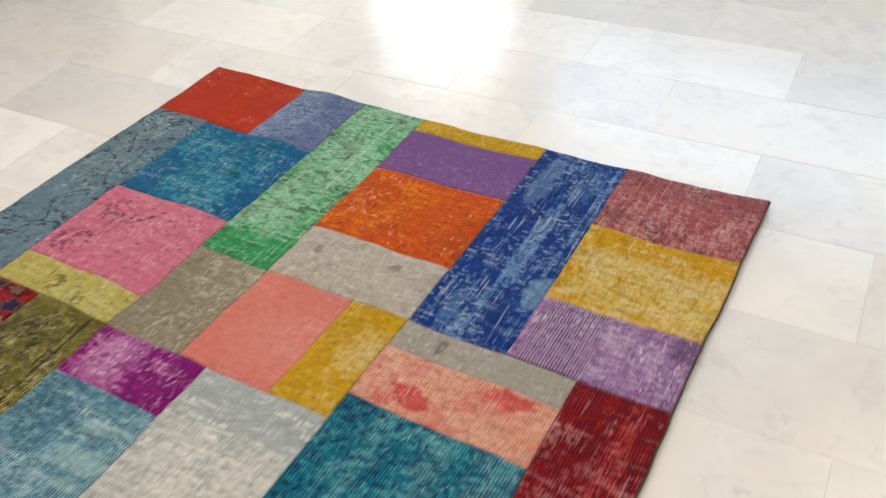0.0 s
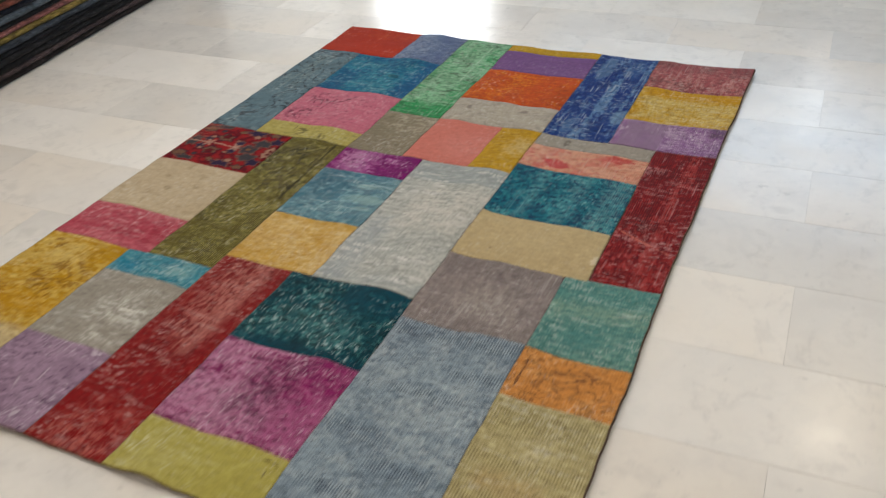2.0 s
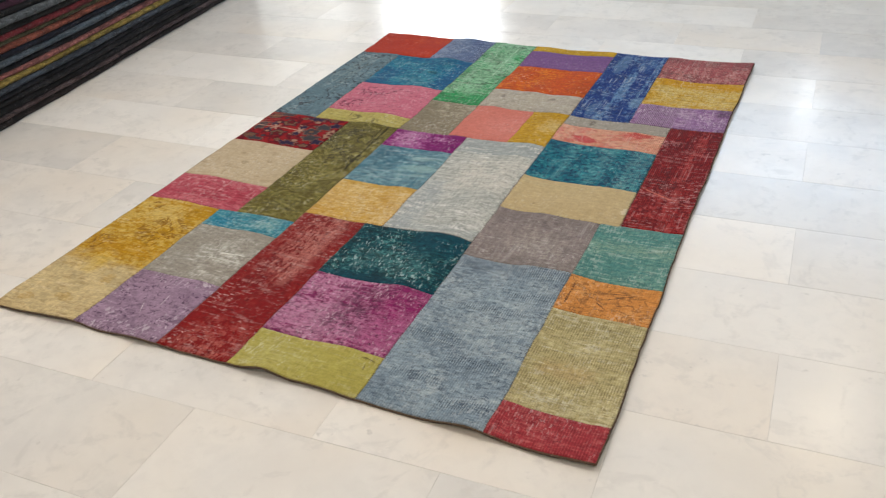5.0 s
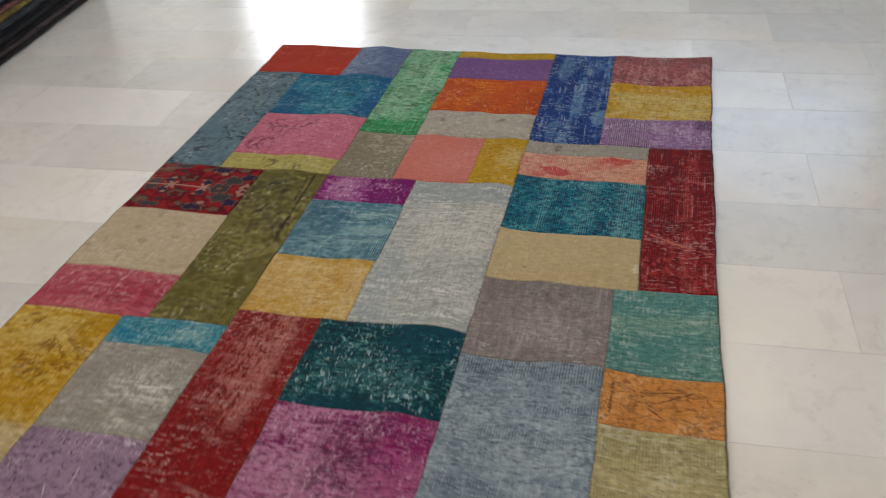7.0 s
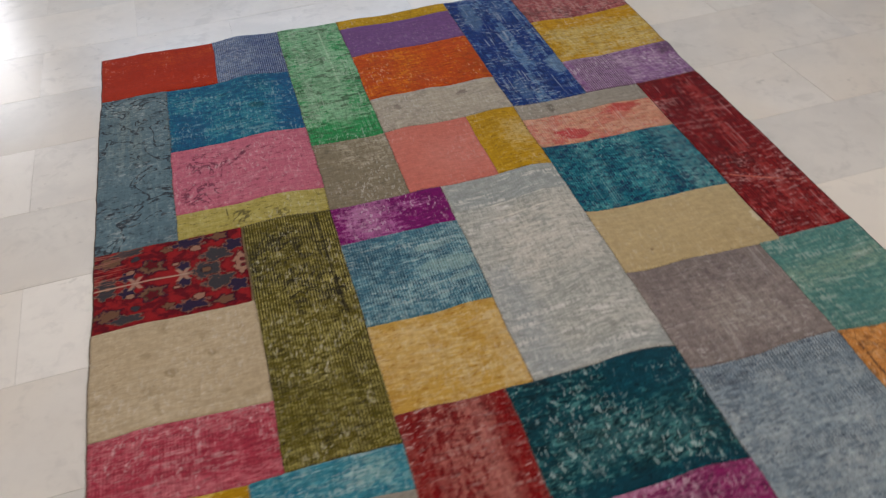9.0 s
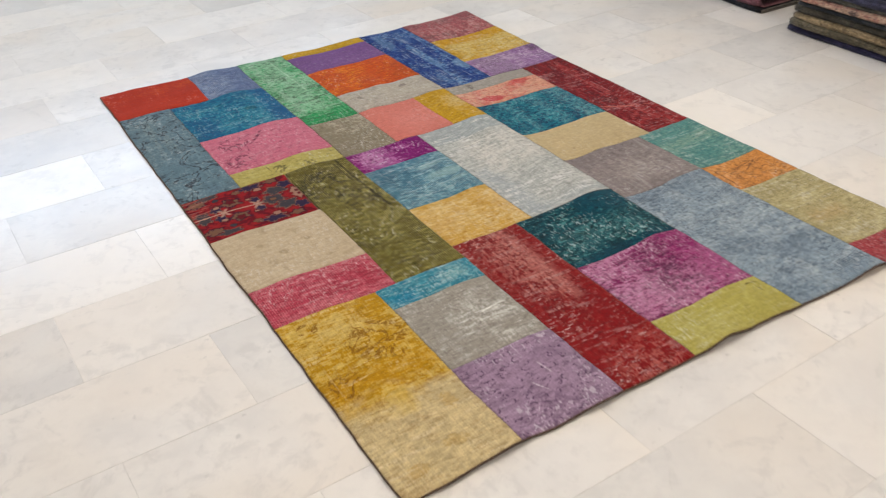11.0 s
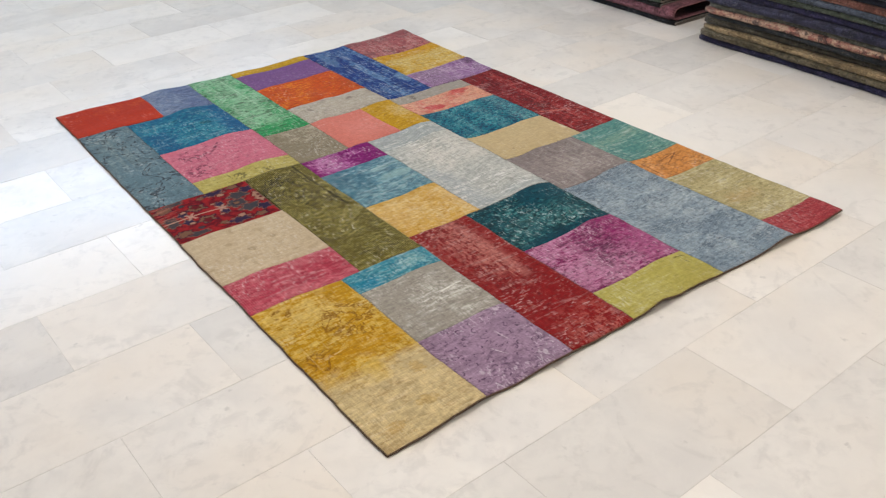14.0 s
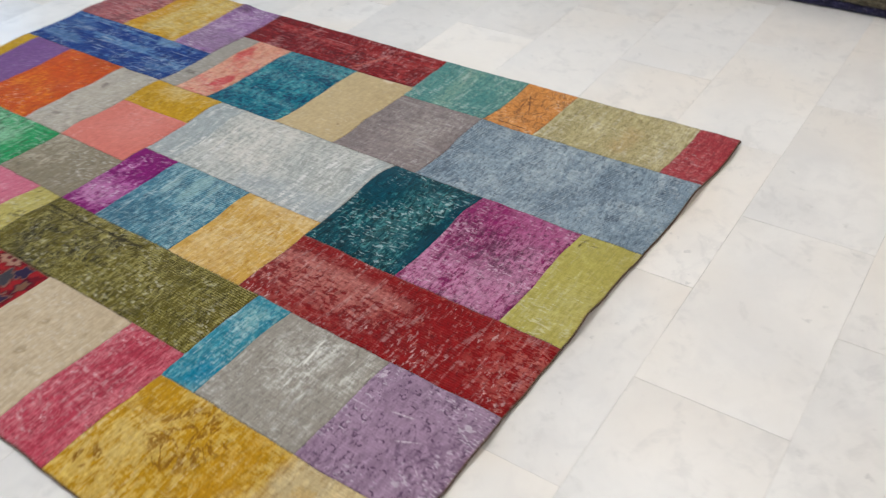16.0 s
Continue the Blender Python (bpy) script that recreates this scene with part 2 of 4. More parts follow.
    if scuffs:
        n = k.noise(k.coords(scale=(0.13, 1.0, 1.0), shift=(sh[1], sh[2], 5.0)), 62.0, 3, 0.6, 0.3)
        n = k.math("ADD", n, k.math("MULTIPLY", k.math("SUBTRACT", k.noise(v, 6.0, 2), 0.5), 0.25))
        n = k.math("MULTIPLY", k.ramp(n, 0.55, 0.64), k.ramp(k.math("ADD", specks, warp), 0.86, 1.06))
        col = k.mix(k.math("MULTIPLY", n, scuffs), col, bright)
    if threads:
        n = k.noise(k.coords(scale=(1.0, 0.035, 1.0), shift=(sh[2], sh[1], 7.0)), 150.0, 2, 0.6)
        n = k.math("MULTIPLY", k.ramp(n, 0.56, 0.64), k.ramp(k.math("ADD", k.noise(v, 9.0, 3), k.math("MULTIPLY", specks, 0.4)), 0.68, 0.80))
        col = k.mix(k.math("MULTIPLY", n, threads), col, bright)
    # pale knots of the bare warp
    dash = k.noise(k.coords(scale=(1.0, 0.4, 1) if along == "x" else (0.4, 1.0, 1), shift=sh), 135.0, 2, 0.6, 0.4)
    bare = k.math("MULTIPLY", k.ramp(dash, 0.575, 0.64), k.ramp(broad, 0.40, 0.60))
    pale = worn if isinstance(worn, bpy.types.NodeSocket) else tuple(0.6 * c + 0.26 for c in worn[:3]) + (1,)
    col = k.mix(k.math("MULTIPLY", bare, min(1.0, 0.08 + flecks * 2.6)), col, pale)
    # ribs of the knots, about five millimetres apart, and crossing threads
    some = k.node("MapRange", None, i0=k.noise(v, 8.0, 3), i1=0.34, i2=0.62, i3=0.35, i4=1.1).outputs[0]
    pale = k.math("MULTIPLY", k.ramp(waves, 0.55, 0.95), k.ramp(specks, 0.38, 0.58))
    col = k.mix(k.math("MULTIPLY", k.math("MULTIPLY", pale, some), min(0.8, 0.75 * rib)), col, worn)
    for x0, y0, x1, y1, half, tint in creases:
        size = math.hypot(x1 - x0, y1 - y0)
        dx, dy = (x1 - x0) / size, (y1 - y0) / size
        px, py = k.math("SUBTRACT", xyz.outputs[0], x0), k.math("SUBTRACT", xyz.outputs[1], y0)
        off = k.math("ABSOLUTE", k.math("SUBTRACT", k.math("MULTIPLY", px, dy), k.math("MULTIPLY", py, dx)))
        off = k.math("ADD", off, k.math("MULTIPLY", k.math("SUBTRACT", k.math("ADD", specks, blots), 1.0), half * 2.2))
        run = k.math("ADD", k.math("MULTIPLY", px, dx), k.math("MULTIPLY", py, dy))
        run = k.math("ABSOLUTE", k.math("SUBTRACT", run, size / 2))
        col = k.mix(k.math("MULTIPLY", k.math("MULTIPLY", k.ramp(off, half, half * 0.3), k.math("MULTIPLY", k.ramp(run, size / 2, size / 2 - 0.015), k.ramp(k.math("ADD", specks, weft), 0.80, 0.98))), 0.92), col, tint)
    cross = k.noise(k.coords(scale=(1.0, 0.6, 1.0), shift=sh), 330.0, 2, 0.7)
    grit = k.noise(k.coords(scale=(0.6, 1.0, 1.0), shift=(sh[1], sh[2], 3.0)), 95.0, 3, 0.7, 0.3)
    hsv = k.node("HueSaturation", None, Color=col, Saturation=sat,
                 Value=k.math("ADD", 1.0, k.math("ADD", k.math("MULTIPLY", k.math("MULTIPLY", k.math("SUBTRACT", waves, 0.53), some), 0.62 * rib), k.math("MULTIPLY", k.math("ADD", k.math("MULTIPLY", k.math("ADD", k.math("MULTIPLY", k.math("SUBTRACT", cross, 0.5), 0.45), k.math("MULTIPLY", k.math("SUBTRACT", grit, 0.5), 0.90)), 1.0), k.math("ADD", k.math("MULTIPLY", k.math("SUBTRACT", weft, 0.5), 0.60), k.math("MULTIPLY", k.math("SUBTRACT", warp, 0.5), 0.42))), weave))))
    k.put(k.b.inputs["Base Color"], hsv.outputs[0])
    k.put(k.b.inputs["Sheen Weight"], 0.06)
    k.put(k.b.inputs["Sheen Roughness"], 0.6)
    h = k.math("ADD", k.math("MULTIPLY", waves, 0.6 * rib), k.math("ADD", k.math("MULTIPLY", cross, 0.5), k.math("MULTIPLY", blots, 0.6)))
    k.bump(h, 0.6, 0.0025)
    return k.m


def oriental(name):
    """Old hand-knotted carpet: madder ground, a pale stem with mirrored navy, slate and tan flower heads."""
    k = Mat(name, 0.93, 0.10)
    xyz = k.node("SeparateXYZ", None, Vector=k.coords())
    side = k.math("SUBTRACT", xyz.outputs[1], 1.256)
    far = k.math("ABSOLUTE", side)
    v = k.node("CombineXYZ", None, X=xyz.outputs[0], Y=far, Z=2.3).outputs[0]
    wob, fine = k.noise(v, 55.0, 3, 0.65), k.noise(v, 120.0, 3, 0.7)
    rag = k.math("MULTIPLY", k.math("SUBTRACT", k.math("ADD", wob, fine), 1.0), 3.2)
    red, deep, navy, slate, tan, cream = S(156, 34, 38), S(104, 20, 32), S(28, 28, 66), S(52, 60, 68), S(124, 90, 68), S(170, 130, 110)
    col = k.mix(k.ramp(k.noise(v, 30.0, 4, 0.65), 0.44, 0.60), red, deep)
    # flower heads: x, distance from the stem, half length, half width, colour
    for cx, cy, rx, ry, tint in ((0.115, 0.045, 0.026, 0.020, tan), (0.115, 0.052, 0.012, 0.012, deep), (0.235, 0.0, 0.030, 0.022, slate), (0.235, 0.0, 0.010, 0.008, tan),
                                 (0.062, 0.026, 0.014, 0.013, navy), (0.068, 0.040, 0.008, 0.007, cream), (0.185, 0.028, 0.014, 0.014, navy), (0.168, 0.040, 0.008, 0.006, cream),
                                 (0.262, 0.050, 0.030, 0.020, slate), (0.300, 0.072, 0.020, 0.016, navy), (0.318, 0.012, 0.017, 0.020, cream), (0.318, 0.010, 0.006, 0.006, deep),
                                 (0.020, 0.090, 0.026, 0.016, tan), (0.060, 0.112, 0.030, 0.012, slate), (0.150, 0.098, 0.012, 0.010, tan), (0.200, 0.108, 0.032, 0.016, navy),
                                 (0.215, 0.085, 0.011, 0.009, cream), (0.015, 0.016, 0.018, 0.016, slate), (0.270, 0.112, 0.018, 0.012, tan), (0.080, 0.085, 0.010, 0.009, slate)):
        px, py = k.math("DIVIDE", k.math("SUBTRACT", xyz.outputs[0], cx), rx), k.math("DIVIDE", k.math("SUBTRACT", far, cy), ry)
        petals = k.math("MULTIPLY", k.math("COSINE", k.math("MULTIPLY", k.math("ARCTAN2", py, px), 5.0)), 0.32 if rx > 0.011 else 0.0)
        d = k.math("ADD", k.math("MULTIPLY", k.math("ADD", k.math("MULTIPLY", px, px), k.math("MULTIPLY", py, py)), k.math("ADD", 1.0, petals)), rag)
        col = k.mix(k.math("MULTIPLY", k.ramp(d, 2.1, 1.5), 0.6), col, S(40, 14, 24))
        if rx > 0.013:
            col = k.mix(k.math("MULTIPLY", k.ramp(d, 1.55, 1.3), 0.55), col, cream if tint != tan else navy)
        col = k.mix(k.math("MULTIPLY", k.ramp(d, 1.2, 0.9), 0.92), col, tint)
    stem = k.math("MULTIPLY", k.ramp(far, 0.0032, 0.0016), k.ramp(xyz.outputs[0], 0.21, 0.19))
    arms = k.math("ABSOLUTE", k.math("SUBTRACT", k.math("ABSOLUTE", k.math("SUBTRACT", k.math("FRACT", k.math("DIVIDE", k.math("SUBTRACT", xyz.outputs[0], 0.035), 0.105)), 0.42)), k.math("MULTIPLY", far, 6.0)))
    arms = k.math("MULTIPLY", k.math("MULTIPLY", k.ramp(arms, 0.07, 0.03), k.ramp(far, 0.022, 0.018)), k.ramp(xyz.outputs[0], 0.21, 0.19))
    col = k.mix(k.math("MULTIPLY", k.math("MAXIMUM", stem, k.math("MULTIPLY", arms, 0.7)), 0.9), col, S(196, 166, 146))
    bare = k.math("MULTIPLY", k.math("MULTIPLY", k.ramp(xyz.outputs[0], 0.10, 0.0), k.ramp(side, -0.03, 0.03)), k.ramp(k.noise(k.coords(scale=(0.05, 1, 1)), 200.0, 2), 0.5, 0.6))
    col = k.mix(k.math("MULTIPLY", bare, 0.6), col, S(190, 128, 112))
    cross = k.noise(k.coords(), 330.0, 2, 0.7)
    hsv = k.node("HueSaturation", None, Color=col, Value=k.math("ADD", 0.70, k.math("MULTIPLY", cross, 0.6)))
    k.put(k.b.inputs["Base Color"], hsv.outputs[0])
    k.bump(k.math("ADD", cross, wob), 0.6, 0.002)
    return k.m


def S(r, g, b):
    """Dyed wool: the colour as the eye reads it on the rug, as reflectance."""
    return tuple(DYE * c for c in srgb(r, g, b)[:3]) + (1.0,)


DYE = 0.76
WHITE_MARBLE = marble("white_marble", (0.80, 0.775, 0.735, 1), (0.72, 0.70, 0.67, 1), (0.80, 0.735, 0.645, 1))
PALE_MARBLE = marble("pale_marble", (0.765, 0.74, 0.70, 1), (0.66, 0.64, 0.615, 1), (0.77, 0.70, 0.61, 1))
GREY_MARBLE = marble("grey_marble", (0.715, 0.694, 0.658, 1), (0.63, 0.613, 0.59, 1), (0.722, 0.664, 0.588, 1))
BRIGHT_MARBLE = marble("bright_marble", (0.83, 0.805, 0.765, 1), (0.765, 0.745, 0.715, 1), (0.825, 0.765, 0.68, 1))
GROUT = plain("grout", (0.72, 0.69, 0.64, 1), 0.5, 0.3, 9, 0.45)
PLASTER = plain("wall_paint", (0.72, 0.70, 0.66, 1), 0.8, 0.2)
CEILING_WHITE = plain("ceiling_paint", (0.80, 0.79, 0.77, 1), 0.85, 0.1)
METAL = plain("grey_aluminium", (0.45, 0.46, 0.47, 1), 0.4, 0.5)
THREAD = plain("dark_thread", srgb(116, 104, 92), 0.9, 0.1, 300, 0.3)
# brown edge tape, darkened further to stand in for the contact shadow
BINDING = plain("shadow_toned_binding", srgb(98, 82, 70), 0.95, 0.1, 250, 0.4)
BACKING = plain("jute_backing", srgb(150, 130, 98), 0.95, 0.1, 250, 0.4)
LAMP_WHITE = Mat("lit_diffuser", 0.5)
LAMP_WHITE.put(LAMP_WHITE.b.inputs["Emission Color"], (1.0, 0.92, 0.80, 1))
LAMP_WHITE.put(LAMP_WHITE.b.inputs["Emission Strength"], 1.5)
LAMP_WHITE = LAMP_WHITE.m


# ---- building helpers ----
def part(name, bm, material, parent=None, label="", smooth=False):
    """Links a bmesh as one mesh object under its thing."""
    me = bpy.data.meshes.new(name)
    bm.to_mesh(me)
    bm.free()
    me.materials.append(material)
    if smooth:
        for p in me.polygons:
            p.use_smooth = True
    ob = new(name, me)
    ob.parent = parent
    return tagged(ob, label)


def box(bm, x0, x1, y0, y1, z0, z1, bevel=0.0):
    v = [bm.verts.new((x, y, z)) for z in (z0, z1) for y in (y0, y1) for x in (x0, x1)]
    for q in ((0, 2, 3, 1), (4, 5, 7, 6), (0, 1, 5, 4), (2, 6, 7, 3), (0, 4, 6, 2), (1, 3, 7, 5)):
        bm.faces.new([v[i] for i in q])
    if bevel:
        bmesh.ops.bevel(bm, geom=list(bm.edges), offset=bevel, segments=2, affect="EDGES")
    return bm


def block(name, size, material, parent=None, label="", bevel=0.0):
    return part(name, box(bmesh.new(), *size, bevel), material, parent, label)


def structure(ob, label, category):
    return tagged(ob, label, category, kind="structure")


# ---- room ----
T = 0.2
structure(block("wall_west", (ROOM_X0 - T, ROOM_X0, ROOM_Y0, ROOM_Y1, 0, ROOM_Z), PLASTER), "plain off-white plastered shop wall", "wall")
structure(block("wall_east", (ROOM_X1, ROOM_X1 + T, ROOM_Y0, ROOM_Y1, 0, ROOM_Z), PLASTER), "plain off-white plastered shop wall", "wall")
structure(block("wall_south", (ROOM_X0 - T, ROOM_X1 + T, ROOM_Y0 - T, ROOM_Y0, 0, ROOM_Z), PLASTER), "plain off-white plastered shop wall", "wall")
structure(block("ceiling", (ROOM_X0 - T, ROOM_X1 + T, ROOM_Y0 - T, ROOM_Y1 + T, ROOM_Z, ROOM_Z + T), CEILING_WHITE), "plain white painted shop ceiling", "ceiling")
DOOR = (-2.55, -1.35, 0.0, 2.4)
WINDOW = (-0.9, 3.4, 2.1, 3.2)
# hole added in the wall for the streak lamp, not a known window
SLIT = (1.62, 1.86, 1.62, 2.04)
bm = bmesh.new()
xs = (ROOM_X0 - T, DOOR[0], DOOR[1], WINDOW[0], WINDOW[1], ROOM_X1 + T)
box(bm, xs[0], xs[1], ROOM_Y1, ROOM_Y1 + T, 0, ROOM_Z)
box(bm, xs[1], xs[2], ROOM_Y1, ROOM_Y1 + T, DOOR[3], ROOM_Z)
box(bm, xs[2], xs[3], ROOM_Y1, ROOM_Y1 + T, 0, ROOM_Z)
box(bm, xs[3], SLIT[0], ROOM_Y1, ROOM_Y1 + T, 0, WINDOW[2])
box(bm, SLIT[1], xs[4], ROOM_Y1, ROOM_Y1 + T, 0, WINDOW[2])
box(bm, SLIT[0], SLIT[1], ROOM_Y1, ROOM_Y1 + T, 0, SLIT[2])
box(bm, SLIT[0], SLIT[1], ROOM_Y1, ROOM_Y1 + T, SLIT[3], WINDOW[2])
box(bm, xs[3], xs[4], ROOM_Y1, ROOM_Y1 + T, WINDOW[3], ROOM_Z)
box(bm, xs[4], xs[5], ROOM_Y1, ROOM_Y1 + T, 0, ROOM_Z)
structure(part("wall_north", bm, PLASTER), "off-white wall with a doorway and a wide shop window", "wall")


def opening_frame(name, x0, x1, z0, z1, mullions, label, category):
    f = structure(new(name), label, category)
    w = 0.06
    y0, y1 = ROOM_Y1 + 0.05, ROOM_Y1 + 0.13
    block("jamb", (x0, x0 + w, y0, y1, z0, z1), METAL, f, bevel=0.006)
    block("jamb", (x1 - w, x1, y0, y1, z0, z1), METAL, f, bevel=0.006)
    block("head", (x0 + w, x1 - w, y0, y1, z1 - w, z1), METAL, f, bevel=0.006)
    for i in range(mullions):
        c = x0 + (x1 - x0) * (i + 1) / (mullions + 1)
        block("mullion", (c - w / 2, c + w / 2, y0, y1, z0, z1 - w), METAL, f, bevel=0.006)
    return f


opening_frame("door_1", *DOOR, 0, "open shop doorway with a grey aluminium frame", "doorway")
opening_frame("window_1", *WINDOW, 3, "wide high shop window with a grey aluminium frame", "window")
# frame of the added hole that holds the streak lamp
opening_frame("streak_opening", *SLIT, 0, "small window with a grey aluminium frame", "window")
structure(block("ground", (-60, 60, ROOM_Y1 + T, 120, -0.25, -0.05), plain("paving", (0.5, 0.48, 0.45, 1), 0.9)), "pale sunlit paving outside the shop", "ground")

for px, py in PANELS:
    lamp = structure(new("ceiling_light"), "assumed square white ceiling light panel, out of view, switched on", "ceiling light")
    bm = bmesh.new()
    for a, b, c, d in ((-0.64, 0.64, -0.64, -0.6), (-0.64, 0.64, 0.6, 0.64), (-0.64, -0.6, -0.6, 0.6), (0.6, 0.64, -0.6, 0.6)):
        box(bm, px + a, px + b, py + c, py + d, ROOM_Z - 0.045, ROOM_Z)
    part("frame", bm, METAL, lamp)
    block("diffuser", (px - 0.6, px + 0.6, py - 0.6, py + 0.6, ROOM_Z - 0.03, ROOM_Z - 0.01), LAMP_WHITE, lamp)

spot = structure(new("ceiling_spotlight"), "small round recessed ceiling spotlight, switched on", "ceiling light")
bm = bmesh.new()
bmesh.ops.create_cone(bm, cap_ends=True, segments=24, radius1=0.10, radius2=0.085, depth=0.03, matrix=Matrix.Translation((SPOT[0], SPOT[1], ROOM_Z - 0.016)))
part("trim_ring", bm, METAL, spot)
bm = bmesh.new()
bmesh.ops.create_cone(bm, cap_ends=True, segments=24, radius1=0.07, radius2=0.07, depth=0.006, matrix=Matrix.Translation((SPOT[0], SPOT[1], ROOM_Z - 0.035)))
part("lens", bm, LAMP_WHITE, spot)


# ---- the patchwork rug ----
RUG_W, RUG_L = 1.69, 2.388


def rug_height(x, y):
    """The top of the rug: lies on the floor with soft ridges that run along it, and cockles at its ends."""
    h = 0.0085
    for c, s, a, lean in ((1.06, 0.075, 0.017, 0.03), (0.46, 0.07, 0.011, -0.03), (0.80, 0.05, 0.006, 0.02), (1.40, 0.06, 0.008, -0.02), (0.13, 0.06, 0.005, 0.0)):
        h += a * math.exp(-((x - c - lean * (y - 1.2)) / s) ** 2) * (0.65 + 0.35 * math.sin(2.6 * y + 5 * c))
    h += 0.007 * math.exp(-((x - 0.95) / 0.14) ** 2 - ((y - 0.71) / 0.05) ** 2)
    h += 0.010 * math.exp(-((x - 0.24) / 0.06) ** 2 - (y / 0.07) ** 2) + 0.018 * math.exp(-((x - 0.87) / 0.055) ** 2 - (y / 0.09) ** 2)
    h += 0.010 * math.exp(-((x - 1.38) / 0.06) ** 2 - (y / 0.07) ** 2)
    h += 0.011 * math.exp(-((x - 1.69) / 0.13) ** 2 - (y / 0.13) ** 2)
    h += 0.007 * max(0.0, (x - 1.50) / 0.19) ** 2 * min(1.0, y / 0.2) + 0.007 * math.exp(-((x - 1.69) / 0.2) ** 2 - ((y - 2.39) / 0.25) ** 2)
    # small humps where the seams pull: centre, half widths, height
    for cx, cy, sx, sy, a in ((1.28, 0.93, 0.055, 0.11, 0.008), (0.92, 1.86, 0.05, 0.09, 0.008), (1.33, 0.66, 0.05, 0.07, 0.007), (1.64, 1.84, 0.10, 0.035, 0.007), (0.93, 1.40, 0.06, 0.06, 0.004),
                              (1.20, 2.30, 0.05, 0.12, 0.005), (0.42, 1.40, 0.07, 0.07, 0.005), (0.60, 2.34, 0.06, 0.12, 0.005)):
        h += a * math.exp(-((x - cx) / sx) ** 2 - ((y - cy) / sy) ** 2)
    h += 0.0022 * noise.noise((x * 6, y * 6, 3.1)) + 0.0012 * noise.noise((x * 19, y * 19, 8.3))
    return h


def rug_place(x, y):
    """Where a point of the pattern lies on the floor: the rug is a little narrower at the far end, with unsteady seams."""
    wx = 0.0035 * noise.noise((x * 3.1, y * 5.3, 1.7)) + 0.0024 * noise.noise((x * 13, y * 15, 4.4)) + 0.0012 * noise.noise((x * 47, y * 53, 2.4))
    wy = 0.0045 * noise.noise((x * 5.3, y * 3.1, 9.2)) + 0.0026 * noise.noise((x * 15, y * 13, 6.1)) + 0.0012 * noise.noise((x * 53, y * 47, 7.1))
    bow = 0.016 * 4 * x * (RUG_W - x) / RUG_W ** 2 * max(0.0, 1 - y / 0.35)
    side = 0.013 * math.sin(math.pi * y / RUG_L) * max(0.0, (x - 1.5) / 0.19)
    pull = max(0.0, (x - 1.50) / 0.19) ** 2 * max(0.0, 1 - y / 0.20) ** 2
    wx, wy = wx - 0.007 * pull, wy + 0.009 * pull
    return x - y * (0.0095 + 0.003 * x) + wx - side, y + wy + bow - 0.006 * math.sin(math.pi * x / RUG_W) * max(0.0, (y - 1.9) / 0.5)


rug = tagged(new("patchwork_rug"), "multicoloured patchwork rug of worn over-dyed carpet pieces on marble", "rug")


def patch(x0, x1, y0, y1, material, label):
    """One sewn-in piece of carpet, with rolled edges at its seams."""
    nx, ny = max(4, round((x1 - x0) / 0.014)), max(4, round((y1 - y0) / 0.014))
    g = 0.0001
    us = [x0 + g, x0 + 0.005] + [x0 + (x1 - x0) * i / nx for i in range(1, nx)] + [x1 - 0.005, x1 - g]
    vs = [y0 + g, y0 + 0.005] + [y0 + (y1 - y0) * i / ny for i in range(1, ny)] + [y1 - 0.005, y1 - g]
    bm = bmesh.new()
    rows = []
    for j, y in enumerate(vs):
        row = []
        for i, x in enumerate(us):
            rim = i in (0, len(us) - 1) or j in (0, len(vs) - 1)
            row.append(bm.verts.new((*rug_place(x, y), rug_height(x, y) - (0.0005 if rim else 0.0))))
        rows.append(row)
    for j in range(len(vs) - 1):
        for i in range(len(us) - 1):
            bm.faces.new((rows[j][i], rows[j][i + 1], rows[j + 1][i + 1], rows[j + 1][i]))
    ring = rows[0] + [r[-1] for r in rows[1:]] + rows[-1][-2::-1] + [r[0] for r in rows[-2:0:-1]]
    low = [bm.verts.new((v.co.x, v.co.y, v.co.z - 0.0045)) for v in ring]
    for i in range(len(ring)):
        k = (i + 1) % len(ring)
        bm.faces.new((ring[k], ring[i], low[i], low[k]))
    return part("patch", bm, material, rug, label, smooth=True)


# columns of the pattern
C1, C2 = 0.556, 1.124
# far third, first column
patch(0.0, 0.345, 2.118, RUG_L, pile("brick_red", S(178, 52, 30), S(206, 104, 80), S(146, 38, 26), amount=0.25, rib=0.06, flecks=0.12, sat=1.18, con=0.35, deep=0.12, weave=0.6, mottle=(0.3, 110, 0.12), pepper=0.10,
      zones=[(0.0, 0.35, 2.10, 2.21, 0.03, S(194, 66, 44), 0.35, 0), (0.10, 0.33, 2.29, 2.36, 0.02, S(206, 120, 96), 0.5, 1)]), "plain brick-red worn carpet patch")
patch(0.345, C1, 2.112, RUG_L, pile("slate_blue", S(98, 118, 156), S(148, 162, 184), S(46, 58, 112), amount=0.5, rib=0.95, con=0.75, deep=0.35, dabs=(0.45, 60, 0.45), zones=[(0.44, 0.56, 2.10, 2.40, 0.03, S(40, 52, 118), 0.7, 2)]), "ribbed slate-blue carpet patch")
patch(0.0, 0.19, 1.382, 2.118, pile("grey_blue_vine", S(100, 126, 138), S(140, 160, 164), S(42, 48, 58), "y", 0.35, motif=0.9, motif_size=10.0, cover=0.38, ink=0.75, rib=0.06, con=0.4, deep=0.2, weave=0.75, flecks=0.2, mottle=(0.5, 130, 0.22), dabs=(0.35, 60, 0.25),
      zones=[(0.0, 0.10, 1.75, 2.05, 0.04, S(138, 152, 150), 0.45, 1)]), "grey-blue patch with dark vine lines")
